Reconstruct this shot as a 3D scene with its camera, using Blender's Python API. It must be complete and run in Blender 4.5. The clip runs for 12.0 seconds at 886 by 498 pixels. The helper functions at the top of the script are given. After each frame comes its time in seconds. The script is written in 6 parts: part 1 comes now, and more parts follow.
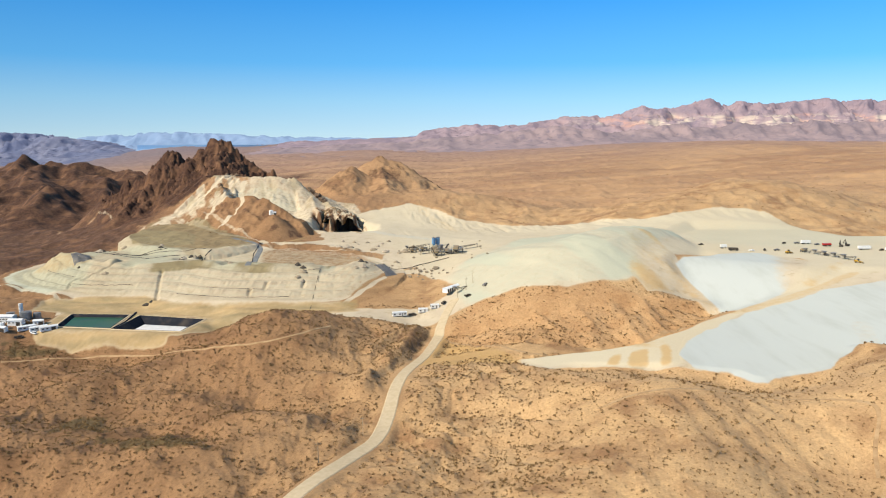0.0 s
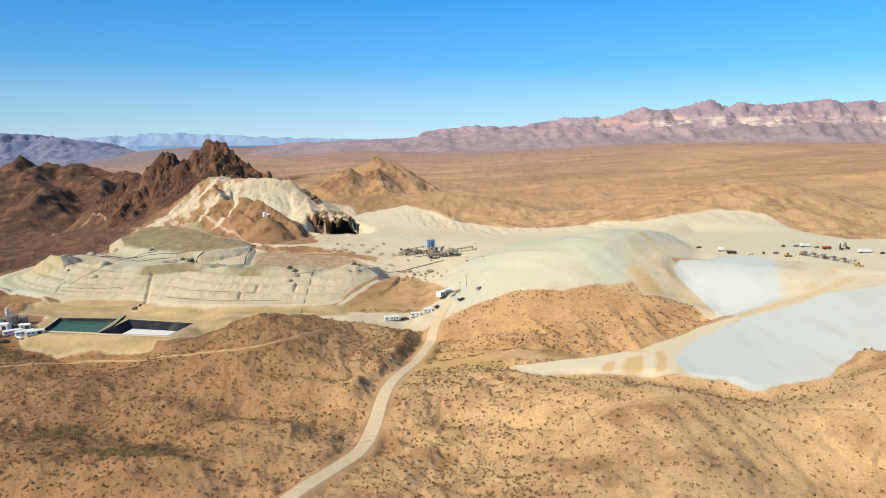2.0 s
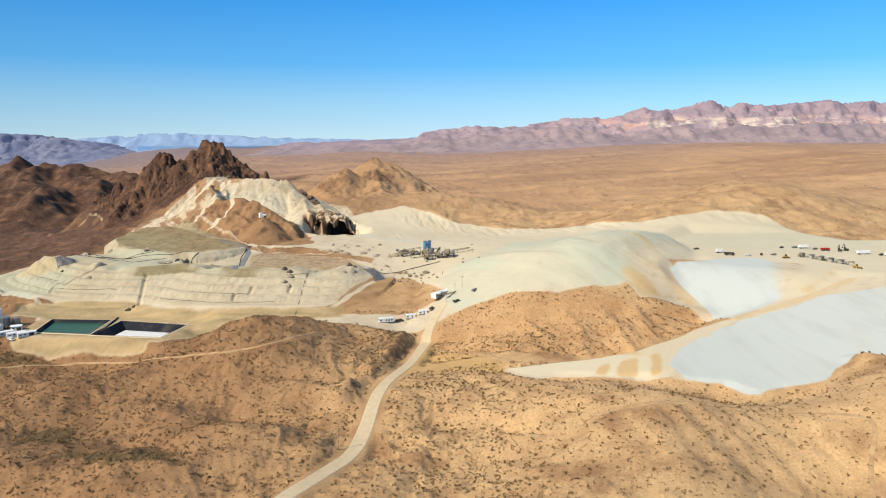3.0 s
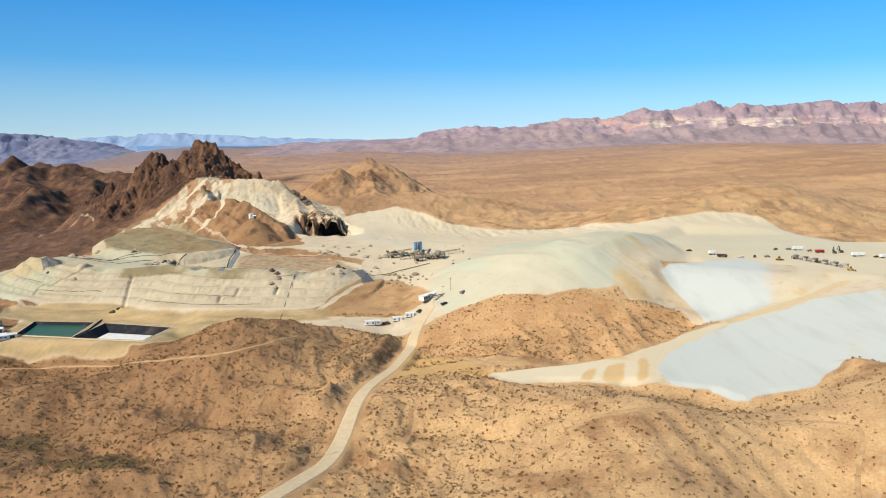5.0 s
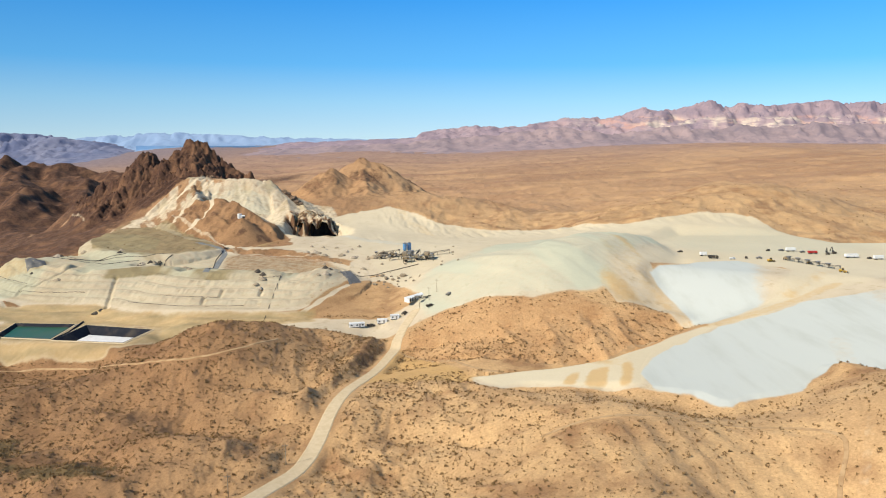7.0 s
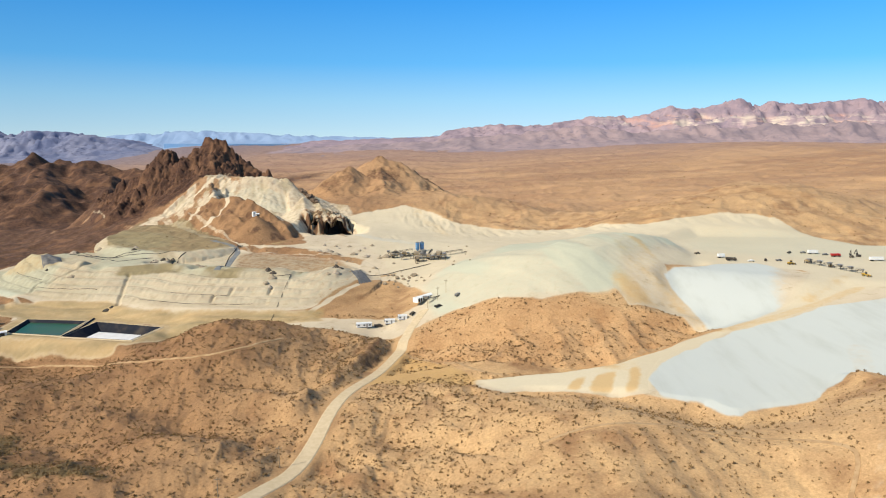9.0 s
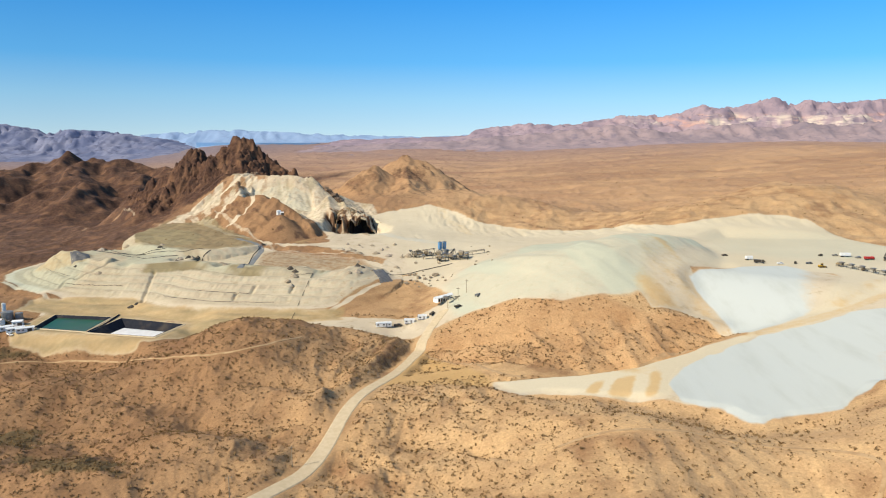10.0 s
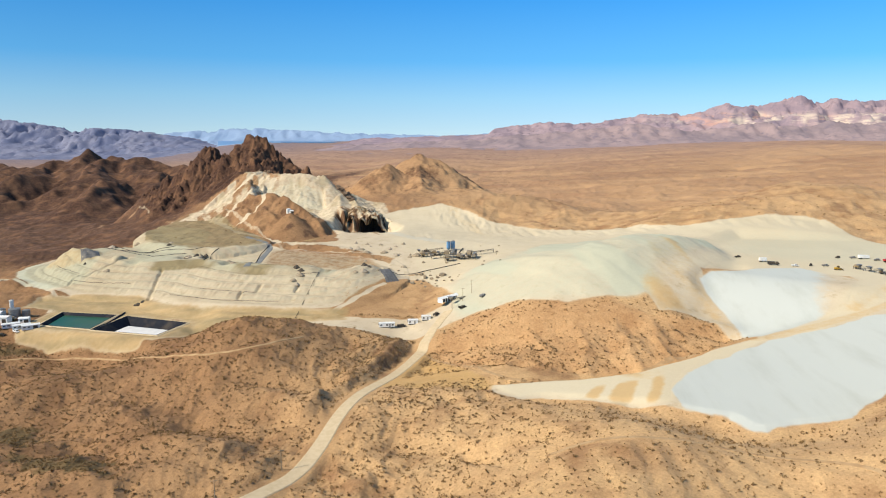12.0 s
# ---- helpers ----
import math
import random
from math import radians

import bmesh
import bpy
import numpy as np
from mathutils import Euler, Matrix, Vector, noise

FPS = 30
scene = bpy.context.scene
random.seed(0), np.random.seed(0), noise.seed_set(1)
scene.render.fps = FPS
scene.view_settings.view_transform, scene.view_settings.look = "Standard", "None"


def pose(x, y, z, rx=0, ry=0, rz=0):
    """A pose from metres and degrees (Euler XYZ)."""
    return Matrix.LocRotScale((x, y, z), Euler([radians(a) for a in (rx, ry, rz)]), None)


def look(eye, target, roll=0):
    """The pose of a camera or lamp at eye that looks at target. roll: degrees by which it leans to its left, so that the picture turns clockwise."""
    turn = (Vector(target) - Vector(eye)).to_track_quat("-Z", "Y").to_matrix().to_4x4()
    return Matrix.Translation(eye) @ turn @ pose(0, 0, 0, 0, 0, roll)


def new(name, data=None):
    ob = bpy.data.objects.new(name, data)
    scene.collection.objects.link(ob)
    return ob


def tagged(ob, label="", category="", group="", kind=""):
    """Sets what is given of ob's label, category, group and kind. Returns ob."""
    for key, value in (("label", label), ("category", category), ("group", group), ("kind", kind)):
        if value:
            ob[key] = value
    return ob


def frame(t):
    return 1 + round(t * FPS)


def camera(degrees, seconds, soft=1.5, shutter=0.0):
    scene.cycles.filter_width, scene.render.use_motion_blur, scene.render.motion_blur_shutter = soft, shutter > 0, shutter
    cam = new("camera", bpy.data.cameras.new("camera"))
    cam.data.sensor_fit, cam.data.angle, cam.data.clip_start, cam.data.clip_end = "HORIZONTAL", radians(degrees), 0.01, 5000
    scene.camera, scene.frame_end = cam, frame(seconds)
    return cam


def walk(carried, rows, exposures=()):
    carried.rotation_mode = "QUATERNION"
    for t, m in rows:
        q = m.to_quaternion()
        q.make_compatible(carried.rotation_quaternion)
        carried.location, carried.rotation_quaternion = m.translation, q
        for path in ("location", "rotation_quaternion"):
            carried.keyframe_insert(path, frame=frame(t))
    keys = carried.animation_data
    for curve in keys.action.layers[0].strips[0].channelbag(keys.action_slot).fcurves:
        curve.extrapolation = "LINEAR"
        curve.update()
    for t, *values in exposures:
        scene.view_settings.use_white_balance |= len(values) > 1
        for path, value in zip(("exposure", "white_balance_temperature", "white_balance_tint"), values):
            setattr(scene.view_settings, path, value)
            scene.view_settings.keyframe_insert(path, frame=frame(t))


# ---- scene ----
cam = camera(65.03, 12.0, 1.05)
# seconds, place in metres, pitch, roll and yaw in degrees
PATH = [
    (0.0, -0.00, 0.00, 120.00, -9.129, 0.000, 0.000),
    (0.5, 1.03, 2.05, 120.09, -9.105, -0.002, 0.017),
    (1.0, 2.25, 3.95, 120.18, -9.076, 0.003, 0.046),
    (1.5, 3.72, 5.89, 120.21, -9.051, -0.012, 0.075),
    (2.0, 5.39, 7.70, 120.22, -9.045, -0.018, 0.098),
    (2.5, 7.21, 9.47, 120.26, -9.016, -0.050, 0.134),
    (3.0, 9.06, 11.19, 120.22, -9.009, -0.060, 0.155),
    (5.0, 17.65, 17.96, 120.25, -9.000, -0.098, 0.227),
    (5.5, 20.02, 19.69, 120.21, -9.000, -0.103, 0.260),
    (6.0, 22.48, 21.37, 120.07, -9.005, -0.109, 0.277),
    (6.5, 24.93, 23.04, 120.03, -9.011, -0.113, 0.300),
    (7.0, 27.40, 24.76, 120.08, -9.022, -0.131, 0.308),
    (9.0, 37.49, 31.40, 119.96, -9.148, -0.227, 2.404),
    (9.5, 40.00, 33.02, 119.97, -9.183, -0.268, 3.548),
    (10.0, 42.47, 34.67, 119.89, -9.222, -0.287, 4.805),
    (10.5, 44.99, 36.34, 119.87, -9.275, -0.293, 5.834),
    (11.0, 47.42, 38.11, 119.72, -9.292, -0.318, 6.060),
    (11.5, 49.76, 39.91, 119.64, -9.309, -0.307, 6.265),
    (12.0, 52.00, 41.63, 119.60, -9.332, -0.335, 6.538),
]
EXPOSURE = 0.4
walk(cam, [(t, pose(x, y, z, 90 + p, r, w)) for t, x, y, z, p, r, w in PATH], [(0.0, EXPOSURE), (12.0, EXPOSURE)])

# ---------------------------------------------------------------- daylight
SUN_FROM = Vector((-0.78, -0.50, 0.78)).normalized()
world = bpy.data.worlds.new("desert_sky")
scene.world = world
world.use_nodes = True
wn = world.node_tree
wn.nodes.clear()
sky = wn.nodes.new("ShaderNodeTexSky")
sky.sky_type, sky.sun_disc = "NISHITA", False
sky.sun_elevation, sky.sun_rotation = math.asin(SUN_FROM.z), math.atan2(SUN_FROM.x, SUN_FROM.y)
sky.altitude, sky.air_density, sky.dust_density, sky.ozone_density = 400, 1.0, 0.0, 1.5
coord, lift, hue, back, out = (wn.nodes.new(k) for k in ("ShaderNodeTexCoord", "ShaderNodeMapping", "ShaderNodeHueSaturation", "ShaderNodeBackground", "ShaderNodeOutputWorld"))
lift.inputs["Scale"].default_value = (0.25, 1, 2.2)
lift.inputs["Location"].default_value = (0, 0, 0.10)
hue.inputs["Hue"].default_value, hue.inputs["Saturation"].default_value, hue.inputs["Value"].default_value = 0.492, 1.3, 1.05
back.inputs["Strength"].default_value = 0.15
wn.links.new(coord.outputs["Generated"], lift.inputs["Vector"])
wn.links.new(lift.outputs["Vector"], sky.inputs["Vector"])
wn.links.new(sky.outputs["Color"], hue.inputs["Color"])
wn.links.new(hue.outputs["Color"], back.inputs["Color"])
# clear air: pale at the horizon, deep blue overhead, a little paler towards the east
axes, shade, side, tint, clear, both = (wn.nodes.new(k) for k in ("ShaderNodeSeparateXYZ", "ShaderNodeValToRGB", "ShaderNodeMapRange", "ShaderNodeHueSaturation", "ShaderNodeBackground", "ShaderNodeMixShader"))
stops = ((0.0, (0.54, 0.735, 0.83)), (0.05, (0.35, 0.66, 0.90)), (0.10, (0.135, 0.50, 0.95)), (0.19, (0.047, 0.35, 0.90)), (0.45, (0.085, 0.20, 0.38)), (1.0, (0.085, 0.15, 0.25)))
while len(shade.color_ramp.elements) < len(stops):
    shade.color_ramp.elements.new(0.5)
for mark, (at, rgb) in zip(shade.color_ramp.elements, stops):
    mark.position, mark.color = at, (*rgb, 1)
side.inputs["From Min"].default_value, side.inputs["From Max"].default_value = -0.55, 0.55
side.inputs["To Min"].default_value, side.inputs["To Max"].default_value = 0.76, 1.18
clear.inputs["Strength"].default_value, both.inputs["Fac"].default_value = 0.84, 0.88
wn.links.new(coord.outputs["Generated"], axes.inputs[0])
wn.links.new(axes.outputs["Z"], shade.inputs["Fac"])
wn.links.new(axes.outputs["X"], side.inputs["Value"])
wn.links.new(side.outputs["Result"], tint.inputs["Value"])
wn.links.new(shade.outputs["Color"], tint.inputs["Color"])
wn.links.new(tint.outputs["Color"], clear.inputs["Color"])
wn.links.new(back.outputs["Background"], both.inputs[1])
wn.links.new(clear.outputs["Background"], both.inputs[2])
wn.links.new(both.outputs["Shader"], out.inputs["Surface"])
sun = new("sun", bpy.data.lights.new("sun", "SUN"))
sun.data.energy, sun.data.angle, sun.data.color = 4.5, radians(0.53), (1.0, 0.925, 0.78)
sun.matrix_world = look(SUN_FROM * 500, (0, 0, 0))


# ---------------------------------------------------------------- materials


def graph(name, rough=0.9, metal=0.0):
    mat = bpy.data.materials.new(name)
    mat.use_nodes = True
    nt = mat.node_tree
    bsdf = nt.nodes["Principled BSDF"]
    bsdf.inputs["Roughness"].default_value, bsdf.inputs["Metallic"].default_value = rough, metal
    bsdf.inputs["Specular IOR Level"].default_value = 0.25
    return mat, nt, bsdf


def noise_tex(nt, vec, scale, detail=4.0, rough=0.55, stretch=None):
    n = nt.nodes.new("ShaderNodeTexNoise")
    n.inputs["Scale"].default_value, n.inputs["Detail"].default_value, n.inputs["Roughness"].default_value = scale, detail, rough
    if stretch:
        m = nt.nodes.new("ShaderNodeMapping")
        m.inputs["Scale"].default_value = stretch
        nt.links.new(vec, m.inputs["Vector"])
        vec = m.outputs["Vector"]
    nt.links.new(vec, n.inputs["Vector"])
    return n.outputs["Fac"]


def ramp(nt, fac, a, b):
    r = nt.nodes.new("ShaderNodeMapRange")
    r.interpolation_type = "SMOOTHSTEP"
    r.inputs["From Min"].default_value, r.inputs["From Max"].default_value = a, b
    nt.links.new(fac, r.inputs["Value"])
    return r.outputs["Result"]


def math_node(nt, op, a, b):
    n = nt.nodes.new("ShaderNodeMath")
    n.operation = op
    for i, v in enumerate((a, b)):
        if isinstance(v, (int, float)):
            n.inputs[i].default_value = v
        else:
            nt.links.new(v, n.inputs[i])
    return n.outputs[0]


def mix(nt, fac, a, b, mode="MIX"):
    n = nt.nodes.new("ShaderNodeMix")
    n.data_type, n.blend_type = "RGBA", mode
    for key, v in (("Factor", fac), ("A", a), ("B", b)):
        sock = next(s for s in n.inputs if s.name == key and s.type == ("VALUE" if key == "Factor" else "RGBA"))
        if isinstance(v, (int, float)):
            sock.default_value = v
        elif isinstance(v, tuple):
            sock.default_value = (*v, 1)
        else:
            nt.links.new(v, sock)
    return next(s for s in n.outputs if s.type == "RGBA")


def relief(nt, bsdf, fac, strength, distance):
    b = nt.nodes.new("ShaderNodeBump")
    b.inputs["Strength"].default_value, b.inputs["Distance"].default_value = strength, distance
    nt.links.new(fac, b.inputs["Height"])
    nt.links.new(b.outputs["Normal"], bsdf.inputs["Normal"])


def position(nt):
    return nt.nodes.new("ShaderNodeNewGeometry").outputs["Position"]


def terrain_material():
    mat, nt, bsdf = graph("desert_ground", 0.95)
    pos = position(nt)
    grit, patchy, broad, fine = noise_tex(nt, pos, 0.9, 6, 0.78), noise_tex(nt, pos, 0.06, 5), noise_tex(nt, pos, 0.011, 4), noise_tex(nt, pos, 0.28, 4)
    chan = []
    for key in ("cover_a", "cover_b", "cover_c"):
        a, s = nt.nodes.new("ShaderNodeAttribute"), nt.nodes.new("ShaderNodeSeparateColor")
        a.attribute_name = key
        nt.links.new(a.outputs["Color"], s.inputs["Color"])
        chan += [s.outputs[i] for i in range(3)]
    worked, green, white, ochre, rock, olive, khaki, cream, red = chan

    def soft(c, wobble=0.5, a=0.3, b=0.7):
        n = math_node(nt, "MULTIPLY", math_node(nt, "SUBTRACT", fine, 0.5), wobble)
        return ramp(nt, math_node(nt, "ADD", c, n), a, b)

    desert = mix(nt, ramp(nt, patchy, 0.37, 0.72), DESERT_A, DESERT_B)
    desert = mix(nt, math_node(nt, "MULTIPLY", ramp(nt, broad, 0.42, 0.62), 0.65), desert, DESERT_C)
    stone = mix(nt, ramp(nt, fine, 0.3, 0.7), ROCK_A, ROCK_B)
    stone = mix(nt, ramp(nt, patchy, 0.45, 0.7), stone, ROCK_C)
    sep = nt.nodes.new("ShaderNodeSeparateXYZ")
    nt.links.new(pos, sep.inputs[0])
    desert = mix(nt, math_node(nt, "MULTIPLY", ramp(nt, noise_tex(nt, pos, 0.022, 4), 0.48, 0.66), 0.25), desert, DESERT_D)
    west = math_node(nt, "MULTIPLY", ramp(nt, math_node(nt, "ADD", sep.outputs["X"], math_node(nt, "MULTIPLY", patchy, 80)), 60, -80), 0.9)
    desert = mix(nt, west, desert, mix(nt, ramp(nt, patchy, 0.34, 0.68), DESERT_B, DESERT_D))
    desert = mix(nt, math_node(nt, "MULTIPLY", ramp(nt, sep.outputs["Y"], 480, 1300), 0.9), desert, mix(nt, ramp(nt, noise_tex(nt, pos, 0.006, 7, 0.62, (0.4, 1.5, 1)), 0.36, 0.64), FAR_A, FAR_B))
    # the plain turns mauve with distance: air haze put into its colour
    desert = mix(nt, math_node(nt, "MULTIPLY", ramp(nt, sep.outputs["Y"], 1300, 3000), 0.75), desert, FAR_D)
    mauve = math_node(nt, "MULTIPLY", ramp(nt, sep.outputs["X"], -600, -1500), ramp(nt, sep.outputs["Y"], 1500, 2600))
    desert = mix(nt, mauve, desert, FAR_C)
    col = mix(nt, math_node(nt, "MULTIPLY", soft(red, 0.5), 0.8), desert, mix(nt, ramp(nt, patchy, 0.3, 0.7), RED_A, RED_B))
    col = mix(nt, soft(rock, 0.6), col, stone)
    speck = mix(nt, ramp(nt, grit, 0.25, 0.75), (0.74, 0.72, 0.70), (1.22, 1.22, 1.22))
    col = mix(nt, 0.8, col, speck, "MULTIPLY")
    dug = mix(nt, ramp(nt, patchy, 0.3, 0.7), DUG_A, DUG_B)
    dug = mix(nt, math_node(nt, "MULTIPLY", ramp(nt, noise_tex(nt, pos, 0.16, 5, 0.65), 0.54, 0.7), 0.5), dug, DUG_C)
    dug = mix(nt, math_node(nt, "MULTIPLY", ramp(nt, cream, 0.1, 0.9), 0.9), dug, mix(nt, ramp(nt, broad, 0.35, 0.65), CREAM_A, CREAM_B))
    col = mix(nt, soft(worked), col, dug)
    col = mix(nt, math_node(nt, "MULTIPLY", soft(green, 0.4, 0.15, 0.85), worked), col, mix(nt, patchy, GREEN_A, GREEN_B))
    col = mix(nt, math_node(nt, "MULTIPLY", soft(ochre, 0.6, 0.2, 0.9), 0.75), col, OCHRE_COL)
    col = mix(nt, soft(khaki, 0.3, 0.1, 0.9), col, mix(nt, ramp(nt, patchy, 0.35, 0.7), KHAKI_A, KHAKI_B))
    col = mix(nt, soft(olive, 0.4), col, mix(nt, patchy, OLIVE_A, OLIVE_B))
    col = mix(nt, 0.16, col, speck, "MULTIPLY")
    col = mix(nt, soft(white, 0.35), col, mix(nt, math_node(nt, "MULTIPLY", ramp(nt, noise_tex(nt, pos, 0.09, 5, 0.6, (1, 0.18, 1)), 0.45, 0.75), 0.6), mix(nt, broad, WHITE_A, WHITE_B), WHITE_C))
    nt.links.new(col, bsdf.inputs["Base Color"])
    grit = math_node(nt, "MULTIPLY", grit, math_node(nt, "SUBTRACT", 1.2, math_node(nt, "MULTIPLY", worked, 0.8)))
    relief(nt, bsdf, math_node(nt, "ADD", grit, math_node(nt, "MULTIPLY", fine, math_node(nt, "SUBTRACT", 2.0, math_node(nt, "MULTIPLY", math_node(nt, "ADD", worked, math_node(nt, "MULTIPLY", white, 0.6)), 1.1)))), 0.38, 0.5)
    return mat


def plain_material(name, a, b, scale=1.0, rough=0.8, metal=0.0, bump=0.0):
    """Two tones of one surface, with grime on top."""
    mat, nt, bsdf = graph(name, rough, metal)
    pos = position(nt)
    n, dirt = noise_tex(nt, pos, scale, 5), noise_tex(nt, pos, scale * 0.23, 3)
    col = mix(nt, ramp(nt, n, 0.3, 0.7), a, b)
    col = mix(nt, math_node(nt, "MULTIPLY", ramp(nt, dirt, 0.5, 0.75), 0.35), col, tuple(0.6 * c + 0.4 * d for c, d in zip(a, (0.35, 0.26, 0.16))))
    nt.links.new(col, bsdf.inputs["Base Color"])
    if bump:
        relief(nt, bsdf, n, 0.5, bump)
    return mat


def range_material(name, a, b, c, glow=0.0, pale=None, low=0, high=1):
    """Bare mountains: layered rock, pale beds part of the way up; the haze of the air in front is put into colour and
    glow.
    """
    mat, nt, bsdf = graph(name, 1.0)
    pos = position(nt)
    n1, n2 = noise_tex(nt, pos, 0.006, 6, 0.6, (1, 0.5, 2.5)), noise_tex(nt, pos, 0.022, 6, 0.65)
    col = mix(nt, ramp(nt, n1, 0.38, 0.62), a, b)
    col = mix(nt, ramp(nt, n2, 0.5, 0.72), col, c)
    if pale:
        sep = nt.nodes.new("ShaderNodeSeparateXYZ")
        nt.links.new(pos, sep.inputs[0])
        lift_z = math_node(nt, "ADD", sep.outputs["Z"], math_node(nt, "MULTIPLY", n1, 90))
        beds = math_node(nt, "MULTIPLY", ramp(nt, lift_z, low, low + 35), ramp(nt, lift_z, high + 30, high))
        beds = math_node(nt, "MULTIPLY", beds, ramp(nt, sep.outputs["X"], 500, 1300))
        beds = math_node(nt, "MULTIPLY", beds, ramp(nt, noise_tex(nt, pos, 0.012, 6, 0.65, (0.6, 0.6, 3)), 0.42, 0.6))
        col = mix(nt, beds, col, mix(nt, ramp(nt, noise_tex(nt, pos, 0.003, 3), 0.45, 0.6), pale[0], pale[1]))
    nt.links.new(col, bsdf.inputs["Base Color"])
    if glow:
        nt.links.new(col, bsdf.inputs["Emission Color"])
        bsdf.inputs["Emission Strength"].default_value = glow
    return mat


DESERT_A, DESERT_B, DESERT_C, DESERT_D = (0.53, 0.336, 0.163), (0.28, 0.152, 0.072), (0.55, 0.36, 0.182), (0.19, 0.098, 0.046)
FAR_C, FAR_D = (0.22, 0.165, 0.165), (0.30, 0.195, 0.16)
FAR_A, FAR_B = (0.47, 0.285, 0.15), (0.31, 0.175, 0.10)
ROCK_A, ROCK_B, ROCK_C = (0.050, 0.026, 0.018), (0.105, 0.052, 0.031), (0.17, 0.088, 0.048)
DUG_A, DUG_B = (0.56, 0.465, 0.33), (0.495, 0.40, 0.28)
DUG_C = (0.34, 0.25, 0.14)
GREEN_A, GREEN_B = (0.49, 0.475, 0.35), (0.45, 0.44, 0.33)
WHITE_A, WHITE_B, WHITE_C = (0.505, 0.52, 0.48), (0.475, 0.49, 0.455), (0.40, 0.405, 0.36)
CREAM_A, CREAM_B, RED_A, RED_B = (0.60, 0.515, 0.36), (0.565, 0.475, 0.325), (0.48, 0.29, 0.14), (0.395, 0.22, 0.10)
KHAKI_A, KHAKI_B = (0.285, 0.225, 0.12), (0.235, 0.18, 0.095)
OCHRE_COL, OLIVE_A, OLIVE_B = (0.52, 0.325, 0.125), (0.155, 0.105, 0.042), (0.10, 0.068, 0.03)
TERRAIN = terrain_material()
ROAD_DUST = plain_material("packed_road_dust", (0.57, 0.45, 0.29), (0.50, 0.385, 0.24), 0.5, 0.95, 0, 0.1)
TRACK_DUST = plain_material("tan_track_dust", (0.45, 0.30, 0.16), (0.34, 0.21, 0.105), 0.25, 0.95, 0, 0.1)
SHRUB = plain_material("dry_shrub", (0.26, 0.158, 0.066), (0.165, 0.098, 0.04), 0.6, 0.9)
LINER = plain_material("black_pond_liner", (0.008, 0.010, 0.018), (0.014, 0.016, 0.024), 0.4, 0.85)
WATER = plain_material("green_pond_water", (0.015, 0.085, 0.03), (0.03, 0.08, 0.045), 0.05, 0.3)
SALT = plain_material("white_pond_cover", (0.72, 0.70, 0.68), (0.62, 0.60, 0.58), 0.3, 0.7)
WHITE_PAINT = plain_material("white_painted_steel", (0.78, 0.78, 0.76), (0.70, 0.69, 0.66), 0.9, 0.5)
GREY_STEEL = plain_material("galvanised_steel", (0.32, 0.32, 0.31), (0.24, 0.23, 0.22), 1.2, 0.5, 0.6)
DARK_STEEL = plain_material("dusty_dark_steel", (0.085, 0.07, 0.055), (0.05, 0.043, 0.036), 1.0, 0.7, 0.2)
BLUE_PAINT = plain_material("blue_painted_steel", (0.14, 0.32, 0.55), (0.11, 0.26, 0.46), 0.8, 0.45)
RED_PAINT = plain_material("red_painted_steel", (0.50, 0.03, 0.025), (0.42, 0.03, 0.025), 0.8, 0.4)
YELLOW_PAINT = plain_material("yellow_painted_steel", (0.55, 0.33, 0.03), (0.45, 0.26, 0.03), 0.8, 0.5)
RUBBER = plain_material("black_rubber", (0.02, 0.02, 0.02), (0.035, 0.033, 0.03), 2.0, 0.85)
WINDOW = plain_material("dark_window_glass", (0.03, 0.035, 0.04), (0.02, 0.025, 0.03), 0.5, 0.1)
SHEETING = plain_material("grey_blue_sheeting", (0.21, 0.215, 0.21), (0.15, 0.155, 0.155), 0.3, 0.7)
SHEETING_DARK = plain_material("dark_grey_sheeting", (0.16, 0.15, 0.14), (0.10, 0.095, 0.09), 0.4, 0.6)
DARK_SPOIL = plain_material("dark_spoil", (0.10, 0.08, 0.06), (0.05, 0.042, 0.035), 0.9, 0.95, 0, 0.2)
RIM_ROCK = plain_material("dark_rim_rock", (0.21, 0.14, 0.09), (0.12, 0.08, 0.055), 0.5, 0.95, 0, 0.3)
GRAVEL = plain_material("grey_brown_gravel", (0.36, 0.29, 0.20), (0.26, 0.205, 0.14), 1.5, 0.95, 0, 0.2)
LAKE = plain_material("far_lake_water", (0.16, 0.30, 0.50), (0.19, 0.33, 0.52), 0.01, 0.7)
# air haze is mixed into these range colours, and their glow adds to it
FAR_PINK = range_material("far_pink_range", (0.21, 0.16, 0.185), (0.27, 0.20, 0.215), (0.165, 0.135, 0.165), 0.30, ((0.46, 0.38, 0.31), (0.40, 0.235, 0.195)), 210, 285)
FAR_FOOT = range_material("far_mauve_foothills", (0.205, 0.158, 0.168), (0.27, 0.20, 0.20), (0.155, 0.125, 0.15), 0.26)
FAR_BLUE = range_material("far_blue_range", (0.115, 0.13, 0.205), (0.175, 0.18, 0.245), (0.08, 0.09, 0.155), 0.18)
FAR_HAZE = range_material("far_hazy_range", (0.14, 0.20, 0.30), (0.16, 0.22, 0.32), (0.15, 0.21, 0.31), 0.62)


# ---------------------------------------------------------------- relief


def lattice(ix, iy, seed):
    """A pseudo-random angle for every lattice point."""
    n = (ix.astype(np.int64) * 374761393 + iy.astype(np.int64) * 668265263 + seed * 974711) & 0x7FFFFFFF
    n = ((n ^ (n >> 13)) * 1274126177) & 0x7FFFFFFF
    return ((n ^ (n >> 16)) & 0xFFFF) * (2 * np.pi / 65536)


